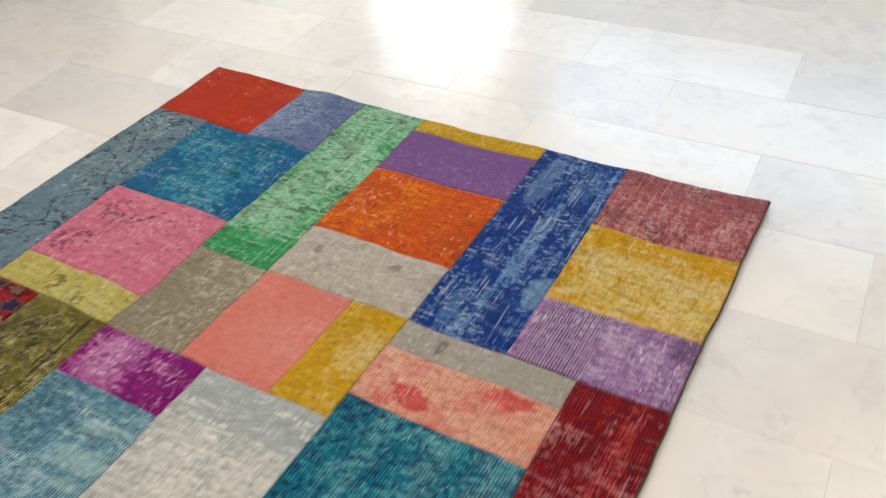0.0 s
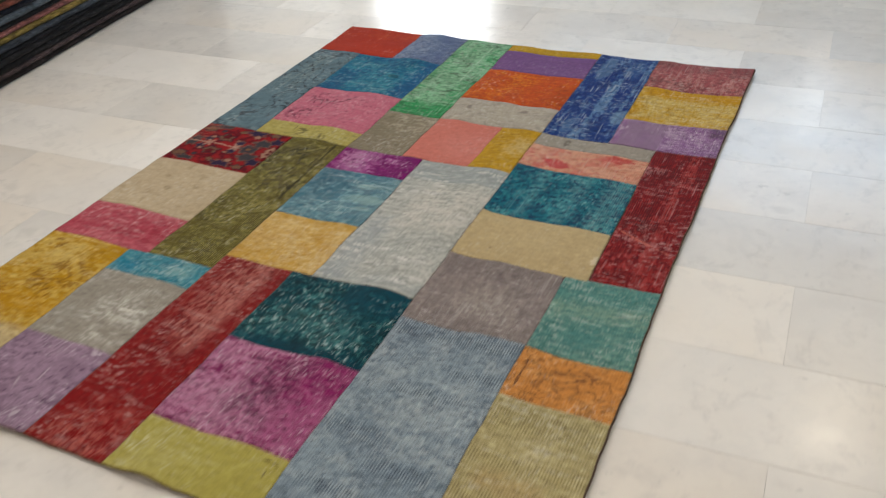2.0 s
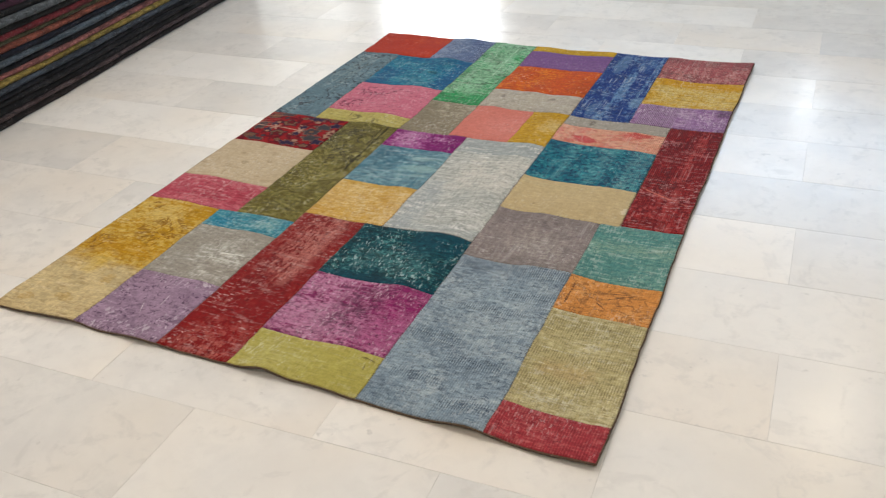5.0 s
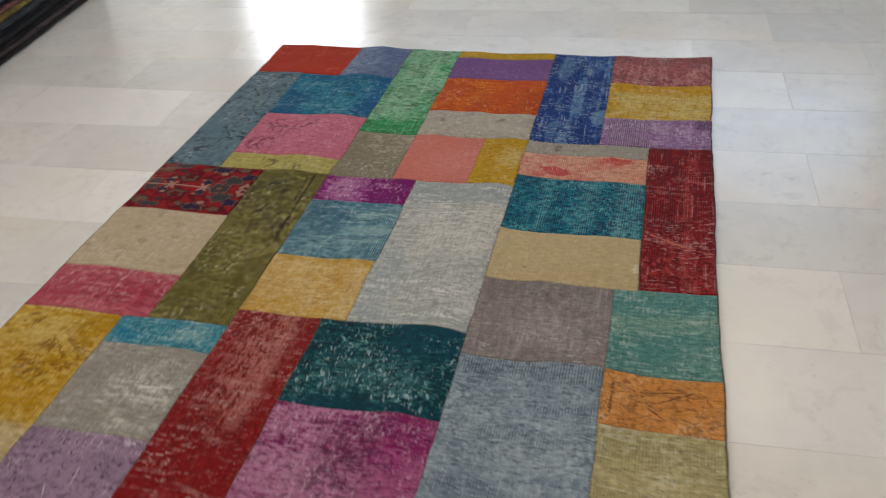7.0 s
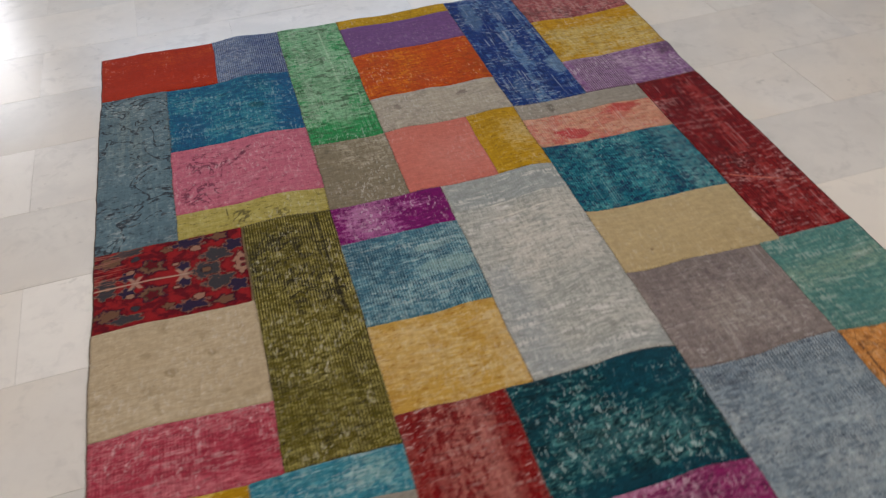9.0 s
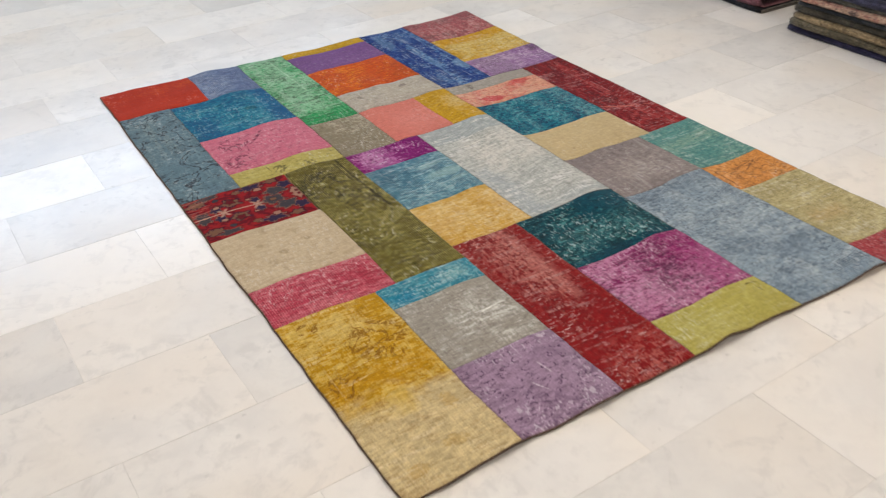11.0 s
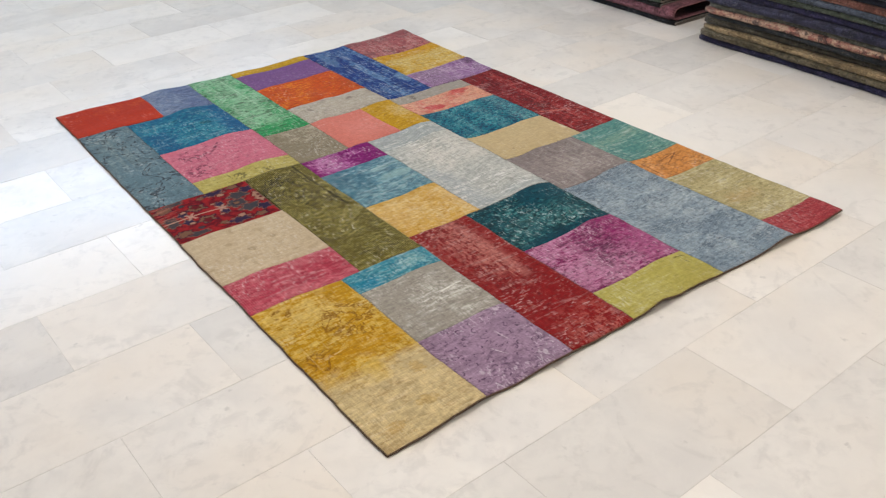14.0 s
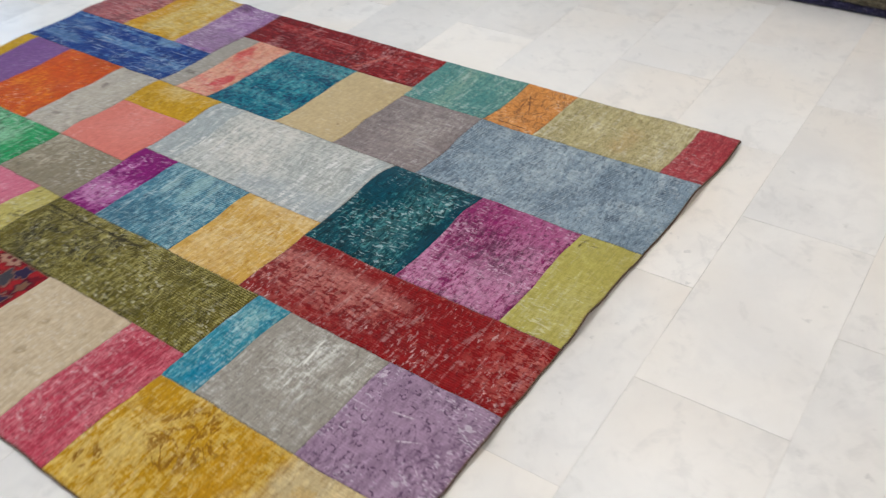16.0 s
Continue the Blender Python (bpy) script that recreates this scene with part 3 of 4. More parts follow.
patch(0.19, C1, 1.772, 2.115, pile("teal_blue", S(14, 100, 138), S(96, 154, 164), S(8, 66, 108), amount=0.38, rib=0.12, sat=1.18, con=0.7, deep=0.5, mottle=(0.4, 70, 0.4), dabs=(0.35, 70, 0.35), scuffs=0.3,
      zones=[(0.475, 0.58, 1.76, 2.13, 0.035, S(0, 80, 138), 0.6, 0), (0.18, 0.27, 1.76, 1.95, 0.03, S(0, 76, 124), 0.6, 0), (0.28, 0.46, 1.80, 1.90, 0.03, S(84, 146, 160), 0.5, 1)],
      spots=[(0.42, 1.93, 0.025, 0.018, S(20, 66, 78), 0.6), (0.33, 2.03, 0.02, 0.012, S(20, 66, 84), 0.5)]), "teal-blue worn carpet patch")
patch(0.19, C1, 1.480, 1.772, pile("rose_pink", S(204, 118, 138), S(220, 154, 166), S(120, 56, 80), amount=0.3, motif=0.9, motif_size=17.0, ink=0.75, at=[(0.265, 1.69, 0.055), (0.24, 1.55, 0.055)], rib=0.06, con=0.4, deep=0.08, weave=0.7, scuffs=0.15,
      creases=[(0.305, 1.655, 0.335, 1.672, 0.0075, S(112, 52, 76)), (0.325, 1.672, 0.352, 1.694, 0.009, S(104, 46, 70)), (0.342, 1.693, 0.372, 1.712, 0.010, S(108, 50, 74)), (0.366, 1.712, 0.384, 1.738, 0.007, S(112, 54, 78)),
               (0.310, 1.720, 0.345, 1.735, 0.003, S(120, 58, 82)), (0.300, 1.660, 0.292, 1.600, 0.003, S(124, 62, 86)), (0.292, 1.600, 0.255, 1.575, 0.003, S(124, 62, 86))]), "rose-pink patch with a dark floral remnant")
patch(0.19, C1, 1.382, 1.480, pile("pale_olive_yellow", S(180, 168, 96), S(202, 192, 134), S(92, 84, 48), amount=0.4, motif=0.8, motif_size=20.0, at=[(0.33, 1.43, 0.03), (0.42, 1.40, 0.03)], rib=0.08, con=0.5, deep=0.08, weave=0.7,
      creases=[(0.295, 1.478, 0.300, 1.420, 0.0028, S(96, 86, 52)), (0.300, 1.420, 0.345, 1.398, 0.0022, S(110, 98, 58))]), "pale olive-yellow carpet patch")
# far third, second column
patch(C1, 0.755, 1.672, RUG_L, pile("mint_green", S(58, 160, 100), S(158, 202, 168), S(52, 80, 56), "x", 0.62, motif=0.3, motif_size=14.0, rib=0.12, con=0.75, deep=0.35, bands=[('x', 0.64, 0.05, 0.12), ('y', 1.69, 0.1, -0.25)], mottle=(0.35, 40, 0.3), dabs=(0.7, 42, 0.42), threads=0.5, scuffs=0.3,
      zones=[(0.55, 0.76, 1.66, 1.775, 0.03, S(34, 150, 84), 0.45, 0), (0.56, 0.59, 1.80, 2.36, 0.012, S(170, 204, 176), 0.5, 1)], creases=[(0.658, 2.34, 0.668, 1.98, 0.004, S(176, 210, 180))]), "mint-green patch with dark and pale dashes")
patch(0.755, C2, 2.326, RUG_L, pile("mustard_strip", S(198, 158, 48), S(214, 184, 96), S(140, 104, 32), amount=0.3, rib=0.1, con=0.4, deep=0.2), "narrow mustard-yellow carpet strip")
patch(0.755, C2, 2.132, 2.326, pile("plum_purple", S(122, 86, 140), S(146, 114, 160), S(98, 66, 116), amount=0.25, rib=0.05, flecks=0.05, con=0.25, deep=0.1, weave=0.6, pepper=0.10, zones=[(0.86, 1.13, 2.12, 2.21, 0.04, S(138, 104, 150), 0.4, 1)]), "plain plum-purple carpet patch")
patch(0.755, C2, 1.850, 2.132, pile("bright_orange", S(202, 78, 14), S(238, 164, 100), S(134, 50, 16), amount=0.28, motif=0.25, rib=0.06, flecks=0.2, sat=1.18, con=0.5, deep=0.25, weave=0.7, mottle=(0.45, 85, 0.2), dabs=(0.4, 60, 0.25),
      zones=[(0.84, 0.95, 1.95, 2.11, 0.03, S(238, 164, 100), 0.6, 1), (1.03, 1.13, 1.88, 2.02, 0.03, S(140, 60, 20), 0.45, 1), (0.75, 0.86, 1.85, 1.92, 0.025, S(236, 156, 96), 0.5, 1)]), "bright orange worn carpet patch")
patch(0.755, C2, 1.672, 1.850, pile("stone_beige", S(182, 174, 160), S(202, 196, 184), S(122, 112, 108), amount=0.4, motif=0.25, rib=0.05, con=0.5, deep=0.15, weave=0.7, scuffs=0.3, dabs=(0.25, 60, 0.25), pepper=0.12,
      spots=[(0.99, 1.80, 0.016, 0.012, S(112, 100, 96), 0.6), (0.80, 1.78, 0.012, 0.016, S(120, 110, 104), 0.5)]), "stone-beige worn carpet patch")
patch(C1, 0.755, 1.380, 1.672, pile("taupe", S(138, 128, 108), S(178, 170, 152), S(106, 96, 80), amount=0.3, rib=0.05, flecks=0.2, con=0.3, deep=0.15, weave=0.75, mottle=(0.3, 120, 0.12), scuffs=0.2,
      zones=[(0.60, 0.74, 1.54, 1.66, 0.025, S(200, 192, 172), 0.6, 1)]), "taupe worn carpet patch")
patch(0.755, 0.985, 1.380, 1.672, pile("salmon", S(214, 132, 120), S(226, 156, 144), S(194, 102, 96), amount=0.3, rib=0.04, flecks=0.06, con=0.3, deep=0.1, weave=0.6, pepper=0.10, zones=[(0.82, 0.96, 1.44, 1.58, 0.05, S(224, 152, 142), 0.4, 0)]), "plain salmon-pink carpet patch")
patch(0.985, C2, 1.380, 1.672, pile("ochre", S(196, 152, 36), S(210, 178, 104), S(132, 98, 32), amount=0.45, rib=0.08, con=0.55, deep=0.2, weave=0.8, mottle=(0.3, 50, 0.3), dabs=(0.3, 60, 0.25),
      zones=[(1.03, 1.11, 1.47, 1.60, 0.03, S(214, 190, 136), 0.7, 1)]), "ochre-yellow worn carpet patch")
# far third, third column
patch(C2, 1.347, 1.674, RUG_L, pile("cobalt_blue", S(12, 50, 124), S(120, 150, 184), S(10, 32, 90), "y", 0.20, rib=0.3, flecks=0.25, sat=1.18, con=0.85, deep=0.5, bands=[('x', 1.22, 0.03, 0.1), ('x', 1.3, 0.035, 0.08)], mottle=(0.15, 38, 0.10), threads=0.7, scuffs=0.15,
      spots=[(1.15, 2.25, 0.03, 0.12, S(130, 158, 184), 0.45), (1.31, 1.86, 0.04, 0.06, S(136, 162, 186), 0.6), (1.26, 2.28, 0.03, 0.10, S(120, 150, 182), 0.3), (1.16, 1.76, 0.02, 0.08, S(120, 150, 182), 0.4)]), "cobalt-blue patch with pale worn streaks")
patch(1.347, RUG_W, 2.137, RUG_L, pile("dusty_rose", S(168, 90, 94), S(200, 146, 142), S(84, 52, 54), "y", 0.42, motif=0.2, rib=0.4, flecks=0.2, con=0.7, deep=0.5, dabs=(0.35, 60, 0.35), scuffs=0.15, threads=0.4, zones=[(1.34, 1.70, 2.30, 2.40, 0.03, S(118, 66, 72), 0.5, 1)]), "dusty-rose worn carpet patch")
patch(1.347, RUG_W, 1.866, 2.137, pile("golden_yellow", S(204, 156, 28), S(218, 196, 136), S(120, 90, 38), amount=0.5, motif=0.3, motif_size=12.0, ink=0.6, rib=0.10, con=0.6, deep=0.08, weave=0.75, mottle=(0.35, 70, 0.3), dabs=(0.4, 60, 0.25), scuffs=0.4, pepper=0.2,
      zones=[(1.34, 1.70, 2.07, 2.15, 0.012, S(202, 150, 22), 0.85, 0), (1.34, 1.66, 1.90, 2.05, 0.02, S(216, 192, 124), 0.75, 1)]), "golden-yellow patch worn pale in the middle")
patch(1.347, RUG_W, 1.678, 1.866, pile("lilac", S(148, 108, 156), S(192, 166, 194), S(80, 50, 86), amount=0.42, rib=0.2, flecks=0.25, con=0.7, deep=0.3, threads=0.25, weave=0.8, dabs=(0.4, 60, 0.25),
      zones=[(1.34, 1.475, 1.67, 1.87, 0.006, S(176, 150, 178), 0.55, 0), (1.34, 1.472, 1.67, 1.87, 0.006, S(72, 44, 74), 0.8, 2), (1.475, 1.53, 1.70, 1.87, 0.015, S(198, 176, 198), 0.7, 1), (1.61, 1.70, 1.80, 1.87, 0.015, S(66, 42, 66), 0.7, 1)]), "lilac worn carpet patch")
patch(C2, 1.497, 1.598, 1.674, pile("dove_grey", S(164, 158, 148), S(182, 178, 168), S(112, 104, 98), amount=0.3, rib=0.06, con=0.3, deep=0.2, weave=0.7, pepper=0.14, spots=[(1.20, 1.64, 0.012, 0.022, S(96, 88, 84), 0.6)]), "narrow dove-grey carpet strip")
patch(C2, 1.497, 1.453, 1.598, pile("faded_coral", S(212, 152, 128), S(222, 176, 154), S(198, 82, 88), amount=0.5, rib=0.35, con=0.6, deep=0.4, speck=0.45, threads=0.3, spots=[(1.21, 1.50, 0.045, 0.028, S(196, 64, 78), 0.8), (1.37, 1.572, 0.075, 0.022, S(198, 74, 76), 0.75), (1.16, 1.47, 0.025, 0.015, S(196, 70, 80), 0.6)]), "faded coral patch with red blotches")
patch(C2, 1.495, 1.165, 1.453, pile("petrol_blue", S(14, 100, 122), S(96, 170, 172), S(10, 40, 82), "x", 0.4, rib=0.5, sat=1.12, con=0.55, deep=0.4, speck=0.8, dabs=(0.9, 84, 0.66, 0.9), mottle=(0.35, 80, 0.3), pepper=0.12, threads=0.15,
      zones=[(1.19, 1.22, 1.16, 1.46, 0.012, S(150, 196, 196), 0.5, 2), (1.29, 1.35, 1.16, 1.46, 0.015, S(150, 196, 196), 0.45, 2), (1.40, 1.47, 1.16, 1.46, 0.015, S(156, 200, 200), 0.55, 2)]), "petrol-blue mottled carpet patch")
patch(C2, 1.495, 0.940, 1.165, pile("sand_beige", S(200, 180, 140), S(212, 196, 160), S(180, 158, 118), amount=0.3, rib=0.03, flecks=0.08, con=0.3, deep=0.1, weave=0.55, scuffs=0.08, pepper=0.08,
      zones=[(1.12, 1.50, 0.93, 1.02, 0.04, S(190, 168, 126), 0.35, 0)], spots=[(1.475, 1.035, 0.014, 0.022, S(226, 212, 184), 0.8), (1.20, 1.00, 0.006, 0.006, S(130, 108, 84), 0.6)]), "plain sand-beige carpet patch")
patch(1.497, RUG_W, 0.952, 1.676, pile("crimson", S(114, 16, 25), S(180, 98, 96), S(62, 9, 18), "y", 0.32, rib=0.55, flecks=0.2, sat=1.18, con=0.55, deep=0.5, bands=[('x', 1.6, 0.03, 0.08)], mottle=(0.25, 70, 0.10), scuffs=0.35, threads=0.4, creases=[(1.485, 1.205, 1.645, 1.118, 0.0042, S(214, 140, 128))],
      spots=[(1.56, 0.99, 0.05, 0.035, S(70, 12, 20), 0.4), (1.55, 1.42, 0.035, 0.04, S(78, 14, 22), 0.3), (1.545, 1.25, 0.02, 0.03, S(52, 10, 16), 0.5)], zones=[(1.50, 1.70, 0.95, 1.11, 0.03, S(184, 100, 98), 0.5, 2)]), "crimson patch with pale worn streaks")
# middle third
patch(0.0, 0.338, 1.118, 1.382, oriental("madder_ground"), "dark red patch of old oriental carpet with flowers")
patch(0.0, 0.343, 0.828, 1.118, pile("oatmeal", S(198, 180, 152), S(212, 198, 174), S(160, 142, 112), "x", 0.4, rib=0.03, flecks=0.1, con=0.35, deep=0.10, weave=0.55, dabs=(0.35, 30, 0.3, 0.8), pepper=0.10,
      spots=[(0.15, 0.96, 0.014, 0.014, S(156, 138, 108), 0.6), (0.10, 1.02, 0.012, 0.010, S(160, 142, 112), 0.5), (0.23, 0.99, 0.010, 0.010, S(160, 142, 112), 0.5), (0.25, 0.88, 0.012, 0.009, S(162, 144, 114), 0.5)]), "oatmeal-beige felted carpet patch")
patch(0.0, 0.345, 0.650, 0.828, pile("raspberry", S(182, 76, 92), S(212, 140, 146), S(138, 42, 58), amount=0.42, rib=0.5, flecks=0.25, con=0.5, deep=0.4, scuffs=0.35, dabs=(0.25, 60, 0.3),
      zones=[(0.0, 0.35, 0.64, 0.69, 0.015, S(208, 124, 134), 0.55, 1), (0.0, 0.35, 0.79, 0.84, 0.015, S(216, 146, 152), 0.5, 2)]), "raspberry-pink worn carpet patch")
patch(0.343, C1, 0.655, 1.382, pile("olive_green", S(94, 86, 26), S(178, 168, 108), S(36, 31, 14), "x", 0.3, motif=0.9, motif_size=14.0, at=[(0.42, 1.24, 0.11), (0.47, 1.12, 0.07)], rib=1.1, flecks=0.22, con=0.55, deep=0.45, scroll=16.0,
      creases=[(0.500, 1.380, 0.508, 1.15, 0.005, S(30, 26, 12)), (0.508, 1.15, 0.516, 1.01, 0.0075, S(30, 26, 12)), (0.484, 1.36, 0.490, 1.22, 0.003, S(34, 30, 14)), (0.40, 1.09, 0.43, 1.115, 0.004, S(34, 30, 14)), (0.43, 1.115, 0.475, 1.112, 0.004, S(34, 30, 14)), (0.40, 1.09, 0.402, 1.06, 0.004, S(34, 30, 14)), (0.352, 1.13, 0.385, 1.125, 0.003, S(34, 30, 14))],
      spots=[(0.375, 1.035, 0.010, 0.008, S(190, 186, 160), 0.7), (0.425, 1.045, 0.012, 0.009, S(40, 34, 16), 0.7), (0.385, 1.29, 0.010, 0.008, S(198, 192, 160), 0.7)]), "ribbed olive-green patch with dark drawing")
patch(C1, 0.832, 1.240, 1.380, pile("magenta_purple", S(124, 26, 104), S(186, 128, 170), S(86, 14, 78), amount=0.28, rib=0.10, flecks=0.3, sat=1.18, con=0.75, deep=0.45, bands=[('x', 0.63, 0.09, 0.09), ('x', 0.8, 0.05, -0.1)], mottle=(0.5, 75, 0.3),
      zones=[(0.55, 0.64, 1.27, 1.37, 0.03, S(196, 146, 180), 0.65, 1)]), "magenta-purple worn carpet patch")
patch(C1, 0.832, 0.963, 1.240, pile("denim_stripe", S(78, 128, 148), S(150, 182, 188), S(34, 78, 104), "x", 0.45, rib=1.0, flecks=0.12, con=0.8, deep=0.6, scuffs=0.6, dabs=(0.45, 70, 0.35, 0.2), spots=[(0.76, 1.10, 0.07, 0.028, S(164, 194, 192), 0.6), (0.74, 1.17, 0.05, 0.012, S(170, 196, 194), 0.5), (0.78, 1.05, 0.04, 0.010, S(170, 196, 194), 0.5)]), "ribbed denim-blue carpet patch")
patch(C1, 0.832, 0.718, 0.963, pile("honey_yellow", S(206, 167, 92), S(226, 204, 158), S(168, 122, 54), amount=0.42, rib=0.03, flecks=0.1, con=0.55, deep=0.3, weave=0.6, speck=0.6, mottle=(0.4, 26, 0.4), scuffs=0.2, dabs=(0.3, 34, 0.35),
      zones=[(0.55, 0.68, 0.80, 0.93, 0.04, S(220, 188, 128), 0.45, 0), (0.78, 0.84, 0.72, 0.92, 0.03, S(222, 194, 144), 0.45, 0)]), "honey-yellow worn carpet patch")
patch(0.832, C2, 0.718, 1.380, pile("silver_grey", S(174, 177, 172), S(212, 211, 204), S(142, 142, 132), "x", 0.5, rib=0.08, flecks=0.14, con=0.6, deep=0.15, weave=0.8, speck=0.8, scuffs=1.0, pepper=0.10, dabs=(0.3, 60, 0.2), mottle=(0.35, 60, 0.25),
      zones=[(0.82, 1.13, 1.27, 1.39, 0.008, S(158, 168, 170), 0.65, 0), (0.82, 0.90, 0.72, 1.05, 0.03, S(156, 166, 172), 0.5, 0), (0.90, 1.12, 1.00, 1.25, 0.04, S(222, 216, 204), 0.42, 1), (0.84, 1.12, 0.72, 0.77, 0.02, S(160, 168, 170), 0.4, 0)],
      creases=[(0.87, 1.262, 0.98, 1.272, 0.004, S(218, 216, 208)), (0.98, 1.272, 1.10, 1.268, 0.003, S(216, 214, 206)), (0.90, 1.215, 1.05, 1.222, 0.0035, S(222, 218, 208)), (0.93, 1.165, 1.08, 1.158, 0.003, S(220, 216, 206)), (0.88, 1.12, 0.96, 1.124, 0.003, S(218, 214, 204))]), "long silver-grey patch with pale scuffs")
patch(C2, 1.438, 0.654, 0.940, pile("mouse_grey", S(144, 133, 130), S(170, 162, 156), S(112, 100, 104), "y", 0.4, rib=0.12, flecks=0.15, con=0.45, deep=0.35, weave=0.85, threads=0.3, dabs=(0.25, 50, 0.3),
      zones=[(1.12, 1.44, 0.87, 0.95, 0.02, S(122, 112, 110), 0.45, 0), (1.20, 1.36, 0.72, 0.84, 0.04, S(176, 168, 160), 0.45, 1), (1.12, 1.44, 0.65, 0.69, 0.02, S(126, 116, 114), 0.4, 0)]), "mouse-grey worn carpet patch")
patch(1.438, RUG_W, 0.652, 0.951, pile("sea_green", S(90, 142, 134), S(140, 172, 154), S(48, 108, 112), sat=1.0, amount=0.42, rib=0.12, con=0.65, deep=0.35, scuffs=0.5, dabs=(0.3, 30, 0.35),
      zones=[(1.43, 1.70, 0.70, 0.80, 0.035, S(62, 128, 128), 0.35, 0), (1.43, 1.70, 0.86, 0.95, 0.02, S(72, 136, 134), 0.5, 0), (1.43, 1.70, 0.80, 0.86, 0.02, S(146, 172, 152), 0.5, 1)]), "sea-green worn carpet patch")
patch(1.438, RUG_W, 0.490, 0.652, pile("light_orange", S(214, 142, 68), S(224, 170, 110), S(112, 72, 42), sat=1.0, amount=0.35, motif=0.55, motif_size=19.0, ink=0.6, rib=0.12, con=0.5, deep=0.12, mottle=(0.4, 70, 0.3), weave=0.8,
      creases=[(1.52, 0.56, 1.62, 0.615, 0.003, S(106, 70, 44)), (1.52, 0.56, 1.56, 0.525, 0.003, S(106, 70, 44)), (1.50, 0.60, 1.60, 0.61, 0.0025, S(112, 74, 46)), (1.45, 0.52, 1.45, 0.63, 0.004, S(100, 64, 40))]), "light orange patch with fine dark lines")
# near third
patch(0.0, 0.280, 0.0, 0.650, pile("old_gold", S(188, 142, 38), S(214, 186, 112), S(136, 94, 32), amount=0.45, motif=0.85, motif_size=15.0, sat=1.08, at=[(0.19, 0.47, 0.085), (0.05, 0.36, 0.05), (0.06, 0.60, 0.03)], scroll=20.0, rib=0.12, end=(S(197, 178, 137), 0.32, 0.22), con=0.7, deep=0.25, weave=0.85, mottle=(0.55, 24, 0.5), scuffs=0.5, threads=0.2, dabs=(0.2, 60, 0.25), pepper=0.12,
      zones=[(0.0, 0.28, 0.33, 0.38, 0.03, S(186, 132, 26), 0.5, 0), (0.06, 0.20, 0.52, 0.62, 0.04, S(214, 186, 120), 0.5, 1)], spots=[(0.06, 0.06, 0.03, 0.02, S(176, 138, 62), 0.4), (0.17, 0.09, 0.03, 0.02, S(184, 150, 80), 0.4), (0.22, 0.20, 0.02, 0.03, S(182, 146, 72), 0.4)]), "old-gold patch fading to straw at its near end")
patch(0.280, C1, 0.556, 0.653, pile("aqua_blue", S(62, 136, 154), S(136, 178, 182), S(32, 102, 132), amount=0.4, rib=0.12, con=0.55, deep=0.35, scuffs=0.5, mottle=(0.35, 40, 0.3), zones=[(0.28, 0.36, 0.55, 0.61, 0.02, S(30, 126, 160), 0.6, 0), (0.44, 0.52, 0.58, 0.65, 0.02, S(150, 182, 180), 0.6, 1)]), "aqua-blue carpet strip")
patch(0.280, C1, 0.279, 0.556, pile("warm_grey", S(158, 152, 142), S(206, 202, 194), S(128, 120, 112), amount=0.22, rib=0.06, flecks=0.12, con=0.55, deep=0.15, weave=0.75, speck=0.7, scuffs=0.25,
      zones=[(0.42, 0.48, 0.28, 0.54, 0.015, S(196, 192, 182), 0.45, 1), (0.36, 0.54, 0.38, 0.45, 0.02, S(222, 220, 212), 0.7, 1), (0.42, 0.55, 0.28, 0.33, 0.02, S(218, 214, 206), 0.6, 1)],
      creases=[(0.37, 0.412, 0.41, 0.416, 0.004, S(228, 226, 218)), (0.44, 0.418, 0.53, 0.432, 0.0035, S(228, 226, 218)), (0.36, 0.372, 0.40, 0.366, 0.004, S(226, 222, 214)), (0.47, 0.335, 0.52, 0.339, 0.003, S(224, 220, 212))]), "warm-grey patch with white scuffs")
patch(0.280, C1, 0.0, 0.279, pile("heather", S(162, 136, 158), S(190, 166, 186), S(84, 60, 86), amount=0.35, motif=0.45, motif_size=17.0, rib=0.08, flecks=0.25, con=0.35, deep=0.25, weave=0.75, scroll=34.0, mottle=(0.4, 130, 0.1), creases=[(0.40, 0.15, 0.425, 0.10, 0.002, S(214, 200, 208)), (0.45, 0.20, 0.46, 0.14, 0.002, S(212, 198, 206)), (0.36, 0.06, 0.38, 0.085, 0.002, S(212, 198, 206))]), "heather-purple patch with small dark scrolls")
patch(C1, 0.772, 0.0, 0.720, pile("rust_red", S(132, 25, 27), S(192, 126, 114), S(94, 14, 18), "y", 0.30, rib=0.15, flecks=0.25, sat=1.04, con=0.6, deep=0.3, bands=[('x', 0.66, 0.07, 0.05), ('x', 0.74, 0.03, -0.06), ('y', 0.05, 0.35, -0.12), ('y', 0.62, 0.30, 0.05)], mottle=(0.6, 80, 0.12), scuffs=0.3,
      zones=[(0.59, 0.73, 0.40, 0.73, 0.04, S(182, 114, 106), 0.6, 0), (0.56, 0.77, 0.18, 0.73, 0.02, S(120, 18, 22), 0.9, 3), (0.685, 0.715, 0.34, 0.72, 0.010, S(190, 126, 118), 0.4, 0), (0.60, 0.76, 0.0, 0.16, 0.03, S(196, 118, 108), 0.55, 3), (0.555, 0.585, 0.1, 0.73, 0.01, S(136, 22, 24), 0.6, 0), (0.735, 0.772, 0.3, 0.73, 0.012, S(138, 22, 24), 0.6, 0), (0.56, 0.77, 0.08, 0.30, 0.05, S(140, 20, 22), 0.45, 0)]), "rust-red patch with pale worn streaks")
